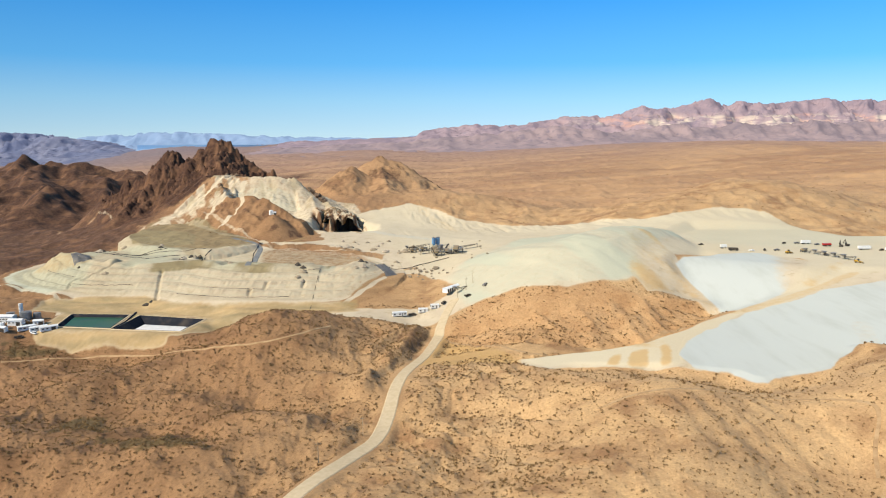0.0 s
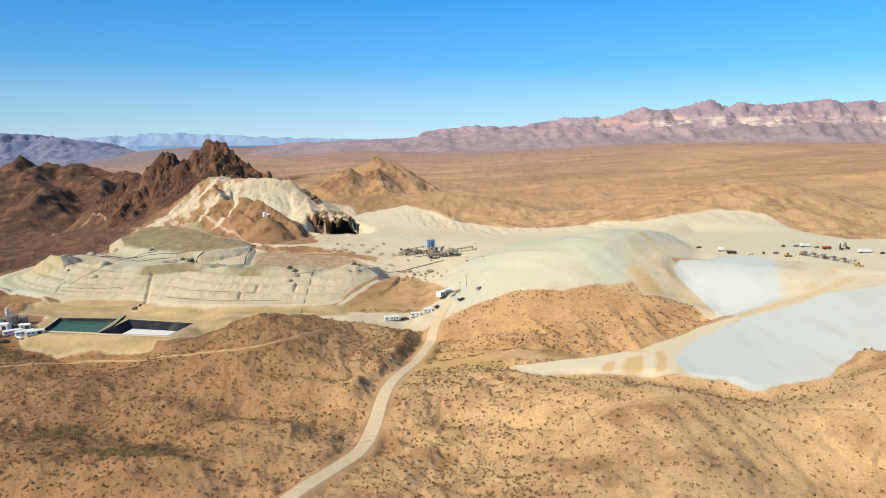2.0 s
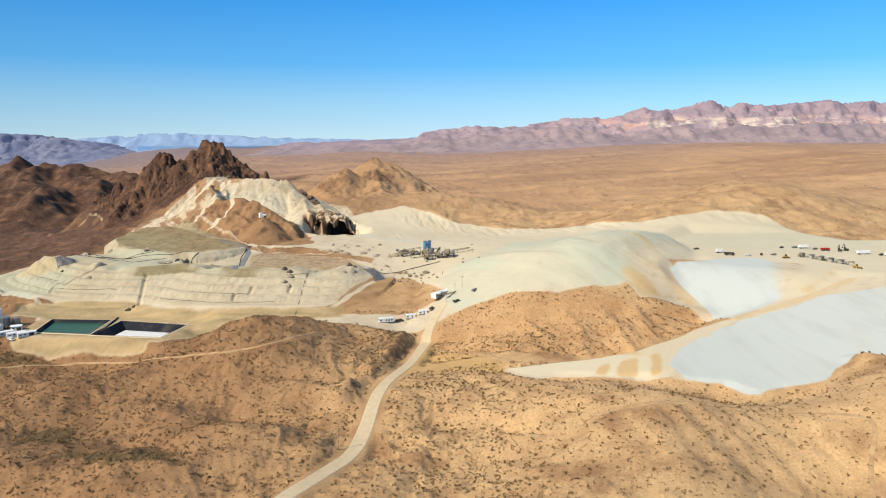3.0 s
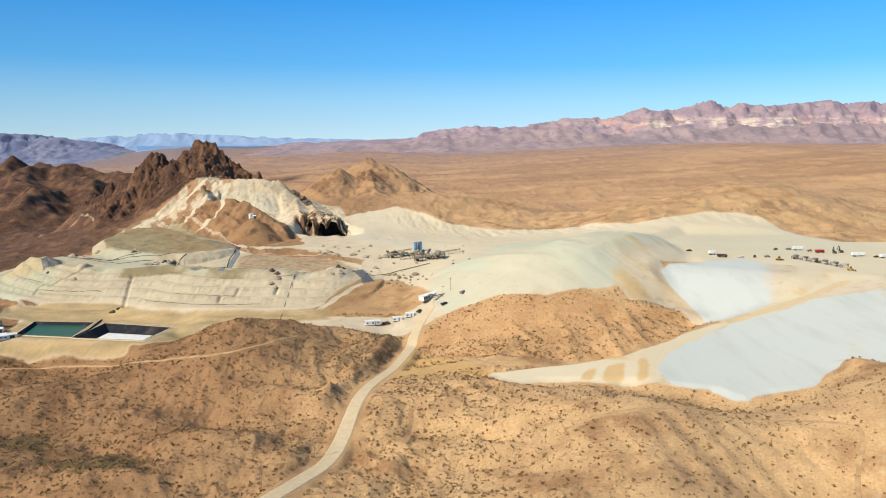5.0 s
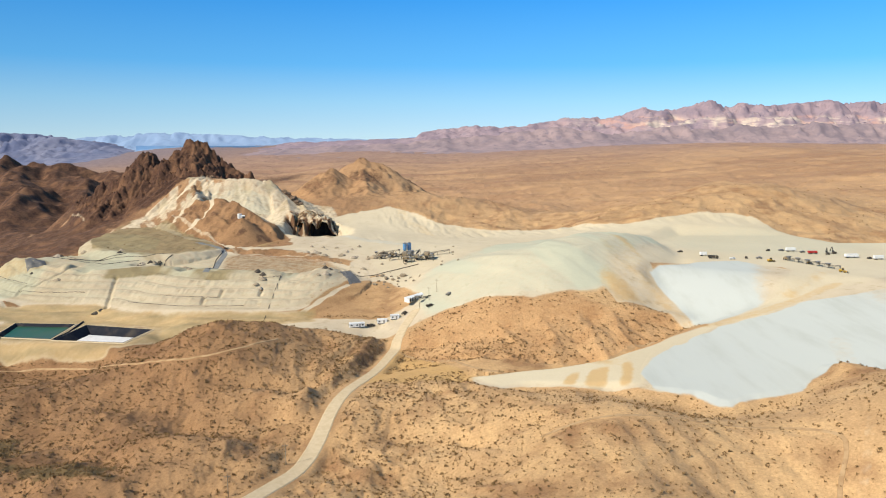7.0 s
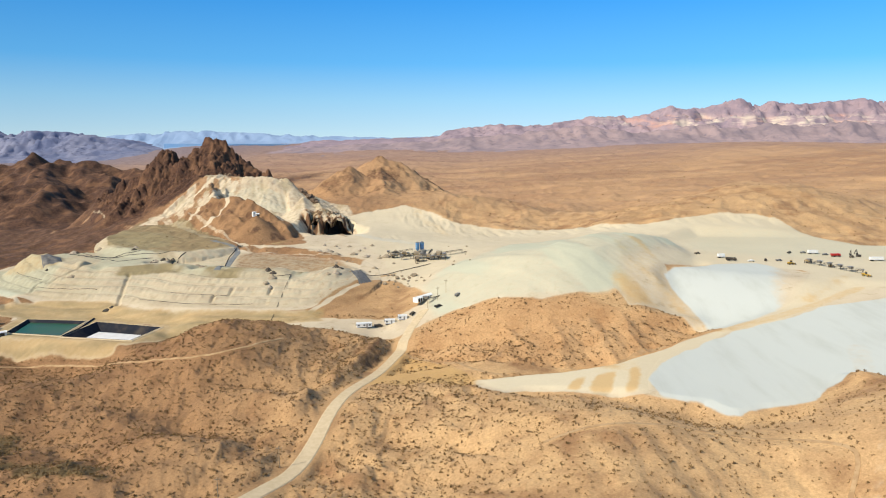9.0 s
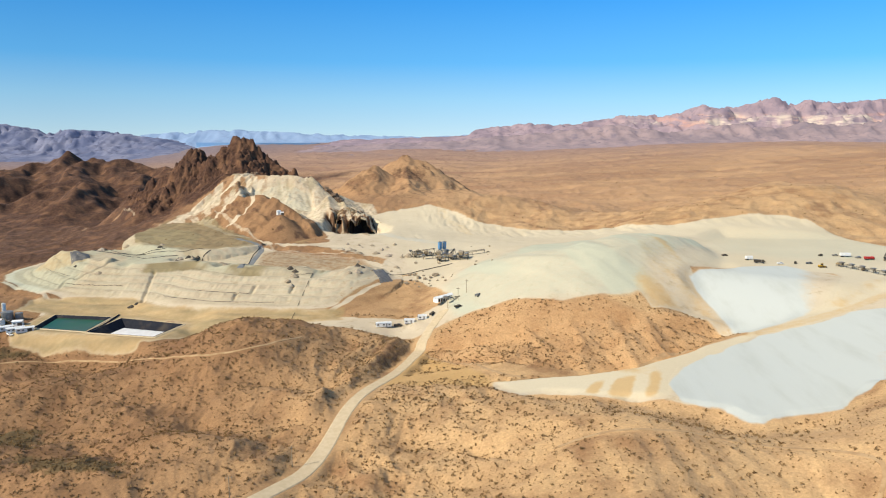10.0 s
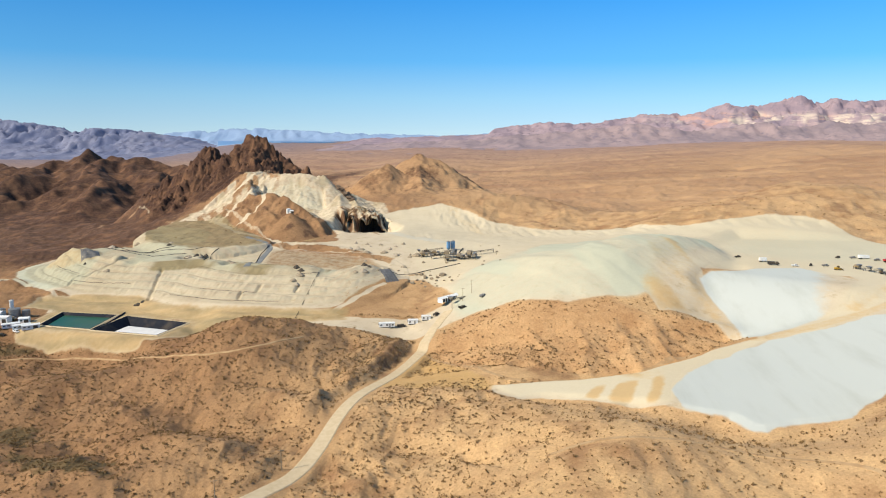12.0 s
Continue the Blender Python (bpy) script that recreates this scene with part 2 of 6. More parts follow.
def grad_noise(x, y, seed=0):
    """Gradient noise of about -1 to 1 on arrays."""
    ix, iy = np.floor(x), np.floor(y)
    fx, fy = x - ix, y - iy
    u, v = fx * fx * fx * (fx * (fx * 6 - 15) + 10), fy * fy * fy * (fy * (fy * 6 - 15) + 10)
    total = 0
    for dx in (0, 1):
        for dy in (0, 1):
            a = lattice(ix + dx, iy + dy, seed)
            w = (u if dx else 1 - u) * (v if dy else 1 - v)
            total = total + w * (np.cos(a) * (fx - dx) + np.sin(a) * (fy - dy))
    return total * 1.5


def fbm(x, y, size, octaves=4, seed=0, gain=0.5):
    total, amp, norm = 0, 1.0, 0.0
    for k in range(octaves):
        total = total + amp * grad_noise(x / size + 17.3 * k, y / size - 9.1 * k, seed + k)
        norm, amp, size = norm + amp, amp * gain, size * 0.5
    return total / norm


def ridged(x, y, size, octaves=4, seed=0, gain=0.55):
    """Sharp crests at 1, hollows towards 0."""
    total, amp, norm = 0, 1.0, 0.0
    for k in range(octaves):
        total = total + amp * (1 - np.abs(grad_noise(x / size + 5.7 * k, y / size + 3.3 * k, seed + k)) * 1.6)
        norm, amp, size = norm + amp, amp * gain, size * 0.48
    return total / norm


def smooth(a, b, v):
    t = np.clip((v - a) / (b - a), 0, 1)
    return t * t * (3 - 2 * t)


def softmax(a, b, k):
    """The higher of two surfaces, with a rounded joint of about k metres."""
    h = np.clip(0.5 + 0.5 * (a - b) / k, 0, 1)
    return b + (a - b) * h + k * h * (1 - h)


def segment(x, y, a, b):
    """Distance to a segment, and how far along it."""
    dx, dy = b[0] - a[0], b[1] - a[1]
    t = np.clip(((x - a[0]) * dx + (y - a[1]) * dy) / (dx * dx + dy * dy + 1e-9), 0, 1)
    return np.hypot(x - a[0] - t * dx, y - a[1] - t * dy), t


def inside(x, y, poly, reach=90.0):
    """Signed distance to a closed outline, positive inside; no nearer than reach it stays at -reach."""
    px, py = [p[0] for p in poly], [p[1] for p in poly]
    x, y = np.broadcast_arrays(np.asarray(x, float), np.asarray(y, float))
    near = (x > min(px) - reach) & (x < max(px) + reach) & (y > min(py) - reach) & (y < max(py) + reach)
    out = np.full(x.shape, -reach)
    u, v = x[near], y[near]
    d, odd = np.full(u.shape, 1e9), np.zeros(u.shape, bool)
    for a, b in zip(poly, poly[1:] + poly[:1]):
        d = np.minimum(d, segment(u, v, a, b)[0])
        if a[1] != b[1]:
            odd ^= ((a[1] > v) != (b[1] > v)) & (u < (b[0] - a[0]) * (v - a[1]) / (b[1] - a[1]) + a[0])
    out[near] = np.where(odd, d, -d)
    return out


def rounded(poly, times=2):
    """A closed outline with its corners cut."""
    for _ in range(times):
        poly = [q for a, b in zip(poly, poly[1:] + poly[:1]) for q in ((0.75 * a[0] + 0.25 * b[0], 0.75 * a[1] + 0.25 * b[1]), (0.25 * a[0] + 0.75 * b[0], 0.25 * a[1] + 0.75 * b[1]))]
    return poly


def along(x, y, line):
    """Distance to an open line of (x, y, ...) points."""
    d = np.full(np.shape(x), 1e9)
    for a, b in zip(line, line[1:]):
        d = np.minimum(d, segment(x, y, a, b)[0])
    return d


def tent(x, y, crest, slope):
    """The height of a ridge that falls off by slope from a crest line of (x, y, z)."""
    z = np.full(np.shape(x), -1e9)
    for a, b in zip(crest, crest[1:]):
        d, t = segment(x, y, a, b)
        z = np.maximum(z, a[2] + (b[2] - a[2]) * t - slope * d)
    return z


def heap(x, y, toe_line, foot, top, slope, bench=0.0, flat=0.45):
    """A tipped heap: it rises inwards from its toe, in benches or in one face, to a flat top."""
    rise = slope * np.maximum(inside(x, y, toe_line), 0)
    if bench:
        n = np.floor(rise / bench)
        rise = (n + smooth(flat, 1.0, rise / bench - n)) * bench
    return np.minimum(foot + rise, top)


# The lie of the land: low swells on a plain that climbs slowly to the north
NEAR_X, NEAR_Y = (-270, -210, -150, -90, -30, 30, 90, 150, 210, 270, 330), (215, 260, 305, 350, 400, 455)
NEAR_SWELL = [[-1.1, -3.8, -36.7, -4.0, 5.4, 12.1, 12.1, -14.2, 36.7, -0.8, 0.1], [-3.1, 0.5, 23.6, 15.0, -6.6, -15.8, 7.8, 11.2, 17.1, -9.2, -0.2], [-5.2, 3.3, -16.9, -14.8, 4.6, 12.5, 14.3, -4.6, 3.2, -2.1, -0.0], [-14.6, 0.4, 1.2, -1.7, 5.7, -8.2, -4.5, -17.9, 34.8, 7.0, 1.0], [0.5, -7.6, -1.7, 25.1, -16.3, 14.7, 2.5, 10.1, 4.8, 8.6, 14.5], [-0.7, -10.1, -7.5, -10.9, 11.0, -18.8, 0.2, -3.5, -12.8, 11.9, 20.5]]
MID_X, MID_Y = (-420, -290, -160, -30, 100, 230, 360), (545, 655, 765, 890)
MID_SWELL = [[0.5, 2.9, 9.8, -5.1, 22.9, 9.6, 10.7], [1.3, 0.6, 7.2, 20.2, -1.8, 10.3, -8.4], [0.6, 9.4, 9.5, -3.9, 3.7, 21.8, 23.5], [8.2, 27.1, 13.6, 37.6, 17.1, -18.1, 32.5]]
PAD_TOE = [(-352, 545), (-306, 515), (-272, 499), (-218, 498), (-198, 484), (-160, 473), (-121, 470), (-80, 473), (-58, 486), (-44, 512), (-36, 540),
           (-50, 585), (-150, 612), (-250, 655), (-340, 650), (-378, 590)]
LIFT_TOE = [(-312, 660), (-290, 612), (-262, 582), (-205, 578), (-178, 590), (-158, 618), (-165, 640), (-215, 690), (-262, 735), (-304, 722)]
MOUND_TOE = [(-345, 568), (-318, 552), (-292, 556), (-290, 575), (-310, 592), (-340, 594)]
DUMP_CREST = [(45, 540, 36), (66, 515, 44), (97, 484, 52), (115, 500, 56), (143, 532, 58), (165, 560, 52), (200, 590, 40)]
DUMP_ZONE = [(12, 446), (30, 440), (60, 436), (90, 432), (118, 432), (140, 446), (158, 462), (160, 474), (172, 495), (215, 548), (215, 606), (140, 640), (70, 620), (30, 570), (8, 530), (2, 500)]
DUMP_FLANK = [(116, 490, 53), (140, 492, 43), (168, 494, 35)]
PEAK_CREST = [(-450, 935, 44), (-405, 915, 60), (-372, 915, 76), (-358, 914, 84), (-330, 915, 86), (-312, 913, 100), (-302, 913, 112), (-288, 913, 116), (-276, 912, 108), (-256, 908, 92), (-225, 905, 76), (-200, 905, 58)]
KNOLL_CREST = [(-226, 728, 57), (-196, 718, 60), (-180, 706, 57), (-152, 694, 43), (-128, 672, 27)]
QUARRY_CREST = [(-285, 868, 80), (-258, 850, 78), (-236, 832, 73), (-194, 826, 74), (-170, 820, 65)]
ROAD_LINE = [(-72, 160), (-55, 205), (-39, 239), (-33, 255), (-27, 268), (-24, 290), (-23, 313), (-20, 334), (-12, 365), (-5, 405), (1, 440), (8, 462)]
SIDE_LINE = [(-14, 352), (-5, 359), (17, 366), (43, 369), (65, 367), (85, 367), (107, 372), (130, 383), (157, 391), (176, 399), (215, 430), (255, 470), (300, 500)]
POND_LEVEL = -1.4
POND_A = [(-252, 441), (-258, 471), (-219, 469), (-216, 436)]
POND_B = [(-211, 434), (-209, 467), (-163, 457), (-168, 429)]


def swells(x, y, xs, ys, table, width):
    z = 0
    for row, cy in zip(table, ys):
        for h, cx in zip(row, xs):
            z = z + h * np.exp(-((x - cx) ** 2 + (y - cy) ** 2) / width**2)
    return z


def climb(x, y):
    s = y - 520
    z = 0.0215 * 0.5 * (s + np.sqrt(s * s + 120**2)) - 2.0 + 0.065 * np.clip(x, 0, 900) * smooth(250, 700, y) * (1 - smooth(2200, 4500, y))
    z = z + 7 * smooth(1000, 1400, y) * (1 - smooth(2500, 3500, y))
    west = -x / np.maximum(y, 1)
    z = z - (18 * smooth(0.05, 0.30, west) + 110 * smooth(0.34, 0.62, west)) * smooth(1500, 4600, y)
    return z - 14 * smooth(300, 480, -x) * smooth(600, 800, y) * (1 - smooth(2000, 3000, y))


def plain(x, y):
    """The smooth ground before any digging or tipping."""
    return climb(x, y) + swells(x, y, NEAR_X, NEAR_Y, NEAR_SWELL, 56) + swells(x, y, MID_X, MID_Y, MID_SWELL, 118)


DIRT_TRACKS = [[(-262, 396), (-236, 408), (-221, 414), (-197, 413), (-179, 409), (-160, 396), (-144, 382), (-115, 370), (-98, 371), (-87, 374), (-75, 385), (-66, 402)], [(-2, 414), (13, 404), (28, 381), (42, 363), (60, 358)], [(112, 374), (118, 380), (132, 391), (148, 395), (158, 399), (168, 400)], [(62, 264), (77, 268), (94, 268), (120, 269), (148, 263), (162, 248), (158, 238), (150, 228), (144, 214)], [(-205, 485), (-160, 470), (-121, 466), (-84, 470), (-72, 481), (-63, 503), (-47, 531), (-36, 548), (-20, 556)]]
TRACKS = [[(172, 250), (158, 228), (140, 205)], [(-360, 541), (-331, 527), (-303, 515), (-282, 498), (-272, 484), (-268, 470)], [(-262, 480), (-200, 468), (-150, 452), (-78, 458), (-62, 490), (-44, 520)], [(-340, 770), (-300, 745), (-250, 720), (-180, 650), (-150, 612), (-60, 596), (-20, 600)], [(-470, 880), (-450, 905), (-425, 880), (-400, 850)], [(-500, 900), (-480, 860)]]
TRACK_WEAR = (0.36, 0.7, 0.8, 0.5, 0.45, 0.4)
CHUTES = [([(-269, 841), (-274, 813), (-287, 795), (-304, 788), (-314, 766)], 9), ([(-252, 829), (-241, 774), (-238, 713), (-244, 698)], 4), ([(-226, 805), (-207, 715), (-214, 692), (-221, 686)], 3), ([(-234, 820), (-243, 806), (-245, 766)], 7),
          ([(-196, 787), (-170, 784), (-136, 724), (-120, 691), (-104, 640), (-90, 600)], 10), ([(-313, 766), (-249, 697), (-206, 653), (-181, 648), (-148, 630), (-107, 627)], 5)]

ORE_HILL = [(22, 446), (52, 443), (79, 430), (104, 436), (124, 424), (142, 428), (158, 424), (167, 410), (173, 399), (150, 389), (117, 377), (85, 373), (50, 375), (0, 392), (-2, 425)]
WHITE_UP = [(160, 474), (170, 487), (198, 499), (232, 505), (252, 470), (231, 433), (204, 416), (176, 402), (170, 417), (166, 442), (161, 459)]
WHITE_LOW = [(128, 360), (116, 336), (112, 315), (123, 310), (134, 306), (138, 297), (143, 294), (154, 299), (175, 302), (185, 312), (196, 324), (204, 322), (214, 306), (232, 300), (330, 310), (430, 330), (430, 440), (300, 440), (262, 444), (236, 428), (204, 416), (176, 402), (150, 384)]
SPUR = [(40, 350), (62, 352), (81, 352), (107, 358), (139, 378), (176, 402), (176, 394), (150, 370), (124, 340), (114, 318), (92, 323), (80, 328), (70, 332), (62, 333), (52, 330), (44, 341)]
EAST = [(160, 472), (170, 487), (192, 500), (195, 600), (230, 640), (330, 640), (352, 600), (430, 596), (470, 560), (430, 436), (300, 436), (262, 440), (236, 424), (204, 412), (174, 400), (169, 417), (165, 442), (160, 459)]
PIT = [(-40, 600), (-95, 700), (-118, 745), (-98, 786), (-70, 812), (-39, 826), (-5, 800), (26, 774), (62, 742), (98, 725), (150, 700), (190, 672), (215, 672), (232, 680), (271, 692), (300, 690), (318, 684), (330, 648), (352, 600), (430, 596), (470, 560), (470, 330), (430, 330), (300, 470), (252, 480), (190, 500), (165, 488), (120, 440), (80, 432), (30, 442), (12, 444)]
YARD = [(-268, 485), (-264, 434), (-215, 428), (-166, 421), (-148, 440), (-110, 443), (-50, 440), (-8, 432), (10, 440), (24, 446), (36, 500), (20, 560), (-20, 620), (-110, 700), (-150, 640), (-50, 590), (-60, 480), (-160, 460)]
GREEN = [(12, 446), (30, 440), (60, 436), (90, 432), (118, 432), (136, 455), (140, 480), (172, 520), (205, 560), (200, 610), (140, 640), (70, 620), (30, 570), (8, 530), (2, 500)]
QUARRY = [(-330, 770), (-300, 820), (-285, 860), (-262, 872), (-236, 850), (-190, 842), (-160, 836), (-140, 846), (-104, 828), (-92, 790), (-100, 745), (-120, 690), (-132, 690), (-150, 705), (-180, 716), (-215, 736), (-240, 745), (-270, 735), (-330, 745)]
OCHRE = [[(124, 452), (128, 427), (146, 431), (168, 414), (169, 450), (165, 488), (158, 520), (146, 528), (134, 506)], [(95, 345), (96, 362), (124, 362), (118, 345)], [(226, 430), (232, 424), (300, 480), (296, 494)]]
STRIP = [(38, 352), (62, 354), (81, 354), (107, 360), (139, 380), (176, 404), (178, 392), (150, 366), (126, 338), (116, 314), (92, 321), (80, 326), (70, 330), (62, 331), (52, 328), (40, 340)]
THICKET = [[(-185, 316), (-164, 318), (-154, 311), (-145, 286), (-170, 283)], [(-150, 278), (-143, 284), (-120, 269), (-103, 276), (-84, 254), (-104, 252), (-130, 262)], [(-24, 372), (-32, 400), (-26, 436), (-12, 436), (-9, 405), (-13, 378)], [(-270, 422), (-245, 424), (-237, 417), (-249, 400), (-268, 400)]]
BUSHY = [[(30, 402), (72, 403), (82, 388), (60, 374), (34, 386)], [(152, 446), (163, 442), (164, 424), (152, 418)], [(-246, 424), (-180, 420), (-178, 412), (-240, 412)]]
BARE = [(-262, 432), (-215, 431), (-170, 426), (-172, 414), (-209, 418), (-256, 421)]
SCAR = [[(-262, 560), (-268, 545), (-280, 530)], [(-131, 506), (-131, 496)], [(-104, 507), (-103, 498)],[(-221, 536), (-218, 521), (-208, 493)], [(-282, 537), (-289, 530), (-285, 517)], [(-141, 497), (-139, 487)]]
RIDGES = [([(-143, 322), (-124, 320), (-91, 297), (-66, 284), (-48, 271)], 5.5, 15), ([(-152, 416), (-125, 417), (-98, 412), (-65, 420), (-40, 424), (-22, 405)], 3.5, 18), ([(-104, 324), (-87, 333), (-61, 331), (-43, 332)], 3, 12),
          ([(4, 268), (35, 266), (52, 262), (77, 265), (97, 267), (124, 268), (148, 262), (162, 246)], 2.5, 9), ([(-196, 335), (-181, 350), (-172, 372)], 3, 11), ([(-38, 312), (-35, 325), (-31, 340), (-24, 364), (-18, 395), (-17, 422)], 3.6, 5)]
WASHES = [([(-190, 306), (-158, 317), (-141, 334), (-132, 348), (-110, 370)], 1.4, 8), ([(-149, 275), (-130, 284), (-110, 283), (-84, 258), (-70, 235)], 2.8, 9), ([(42, 352), (61, 332), (79, 303), (100, 292), (130, 290), (158, 290)], 3.5, 11),
          ([(5, 293), (26, 282), (45, 276), (62, 282)], 2.2, 6), ([(-10, 414), (16, 402), (47, 379)], 1.6, 5), ([(-100, 368), (-80, 352), (-58, 350), (-40, 340)], 1.3, 7)]
RILLS = [([(92, 261), (94, 243), (97, 220)], 1.3, 3.5), ([(102, 262), (106, 239), (113, 218)], 1.3, 3.5), ([(117, 262), (123, 245), (129, 222)], 1.3, 3.5), ([(134, 262), (140, 246), (146, 220)], 1.3, 3.5),
         ([(81, 256), (80, 235), (79, 212)], 1.3, 3.5), ([(110, 262), (115, 242), (120, 220)], 0.9, 2.5), ([(126, 262), (132, 245), (137, 222)], 0.9, 2.5), ([(30, 285), (38, 278), (46, 264), (54, 260)], 2.4, 3.5), ([(-52, 262), (-66, 246), (-70, 228)], 2.0, 6)]
WHITE_FINES = [(128, 352), (117, 330), (118, 314), (126, 310), (134, 306), (138, 297), (143, 293), (154, 298), (175, 301), (185, 310), (196, 318), (204, 318), (214, 303), (232, 296), (330, 305), (440, 325), (440, 425), (300, 420), (236, 416), (203, 403), (176, 394), (150, 372)]
SCOOP = [(-243, 816), (-238, 800), (-222, 786), (-185, 770), (-160, 775), (-170, 806), (-205, 818)]
CUT = [(-144, 702), (-144, 756), (-108, 758), (-84, 758), (-66, 742), (-62, 700), (-80, 682), (-112, 680)]
FACE_TOE = [(-165, 790), (-146, 764), (-132, 745), (-104, 745), (-92, 746), (-88, 752), (-98, 770), (-106, 810), (-114, 850), (-150, 875)]
CAVES = [([(-117.5, 738), (-117, 764), (-106, 772), (-94, 768), (-87, 758), (-86, 738)], 16.5), ([(-132, 738), (-131, 756), (-123, 756), (-122.5, 738)], 28.5)]
BAND = [(150, 380), (172, 390), (205, 400), (245, 427), (300, 442), (430, 442), (440, 540), (300, 505), (252, 482), (250, 470), (222, 432)]
PAD_TOE, LIFT_TOE, MOUND_TOE = rounded(PAD_TOE), rounded(LIFT_TOE, 1), rounded(MOUND_TOE)
TAN = [(-162, 600), (-152, 618), (-128, 622), (-92, 610), (-62, 582), (-48, 562), (-64, 556), (-100, 556), (-150, 558)]
FINES = [(-88, 690), (-52, 650), (-8, 636), (6, 648), (-40, 672), (-84, 712)]
KNOB = [(-72, 476), (-62, 500), (-45, 528), (-32, 541), (-18, 541), (-4, 520), (9, 490), (4, 474), (-14, 464), (-48, 463)]
TERRACE = [(-290, 472), (-292, 496), (-270, 504), (-216, 502), (-198, 488), (-160, 477), (-110, 474), (-80, 476), (-62, 482), (-58, 462), (-110, 452), (-150, 450), (-163, 462), (-258, 476)]
LIFT_SHADE = [(-290, 625), (-262, 605), (-240, 596), (-222, 612), (-236, 650), (-262, 672), (-296, 670)]
JUNCTION = [(-4, 424), (-10, 370), (-14, 350), (0, 348), (20, 346), (42, 341), (42, 354), (28, 378), (14, 402)]
PAD_BENCH = 3.6
PEAK_ZONE = [(-470, 950), (-440, 880), (-400, 835), (-350, 805), (-315, 815), (-280, 862), (-245, 868), (-195, 885), (-170, 910), (-190, 950), (-240, 985), (-330, 1000), (-430, 990)]
CONE_ZONE = [(-215, 930), (-170, 880), (-100, 850), (-30, 850), (25, 900), (45, 960), (20, 1030), (-60, 1080), (-160, 1050), (-210, 990)]
KNOLL_ZONE = [(-250, 730), (-225, 690), (-190, 650), (-150, 630), (-112, 640), (-110, 672), (-128, 690), (-150, 712), (-178, 730), (-222, 745)]
BROWN_ZONE = [(-1080, 1360), (-1060, 1150), (-900, 980), (-700, 910), (-560, 900), (-450, 930), (-400, 1010), (-440, 1180), (-480, 1330), (-560, 1440), (-800, 1480), (-1000, 1450)]
BROWN_CRESTS = [
    [(-1040, 1320, 48), (-963, 1305, 52), (-939, 1300, 57), (-905, 1300, 44), (-872, 1300, 40), (-840, 1305, 62), (-784, 1310, 79), (-765, 1300, 70), (-744, 1300, 77), (-704, 1305, 67), (-653, 1300, 70), (-620, 1295, 55), (-580, 1290, 62), (-530, 1270, 44)],
    [(-744, 1300, 74), (-690, 1190, 54), (-622, 1090, 45), (-592, 1020, 30), (-575, 960, 12)],
    [(-653, 1300, 68), (-590, 1215, 50), (-530, 1100, 30), (-490, 1000, 10)],
    [(-850, 1300, 62), (-815, 1180, 48), (-790, 1060, 28), (-770, 980, 10)],
    [(-990, 1300, 50), (-950, 1180, 40), (-900, 1080, 20)],
]


def pad_rise(x, y):
    """How far the leach pad has climbed from its toe; steeper at its west end."""
    return (0.27 + 0.11 * smooth(195, 235, -x)) * inside(x, y, PAD_TOE)


def quarry_face(x, y):
    """The lower bench of the quarry, steep in front."""
    d = inside(x, y, FACE_TOE)
    rough = fbm(x, y, 18, 3, 67) * 2.2 + (ridged(x, y, 9, 3, 69) - 0.6) * 2.6 + (ridged(x, y, 4, 2, 114) - 0.6) * 1.2
    return np.where(d > -6, np.minimum(16 + np.minimum(3.2 * d, 18 + 0.40 * d), 48) + rough * smooth(0, 6, d), -50)


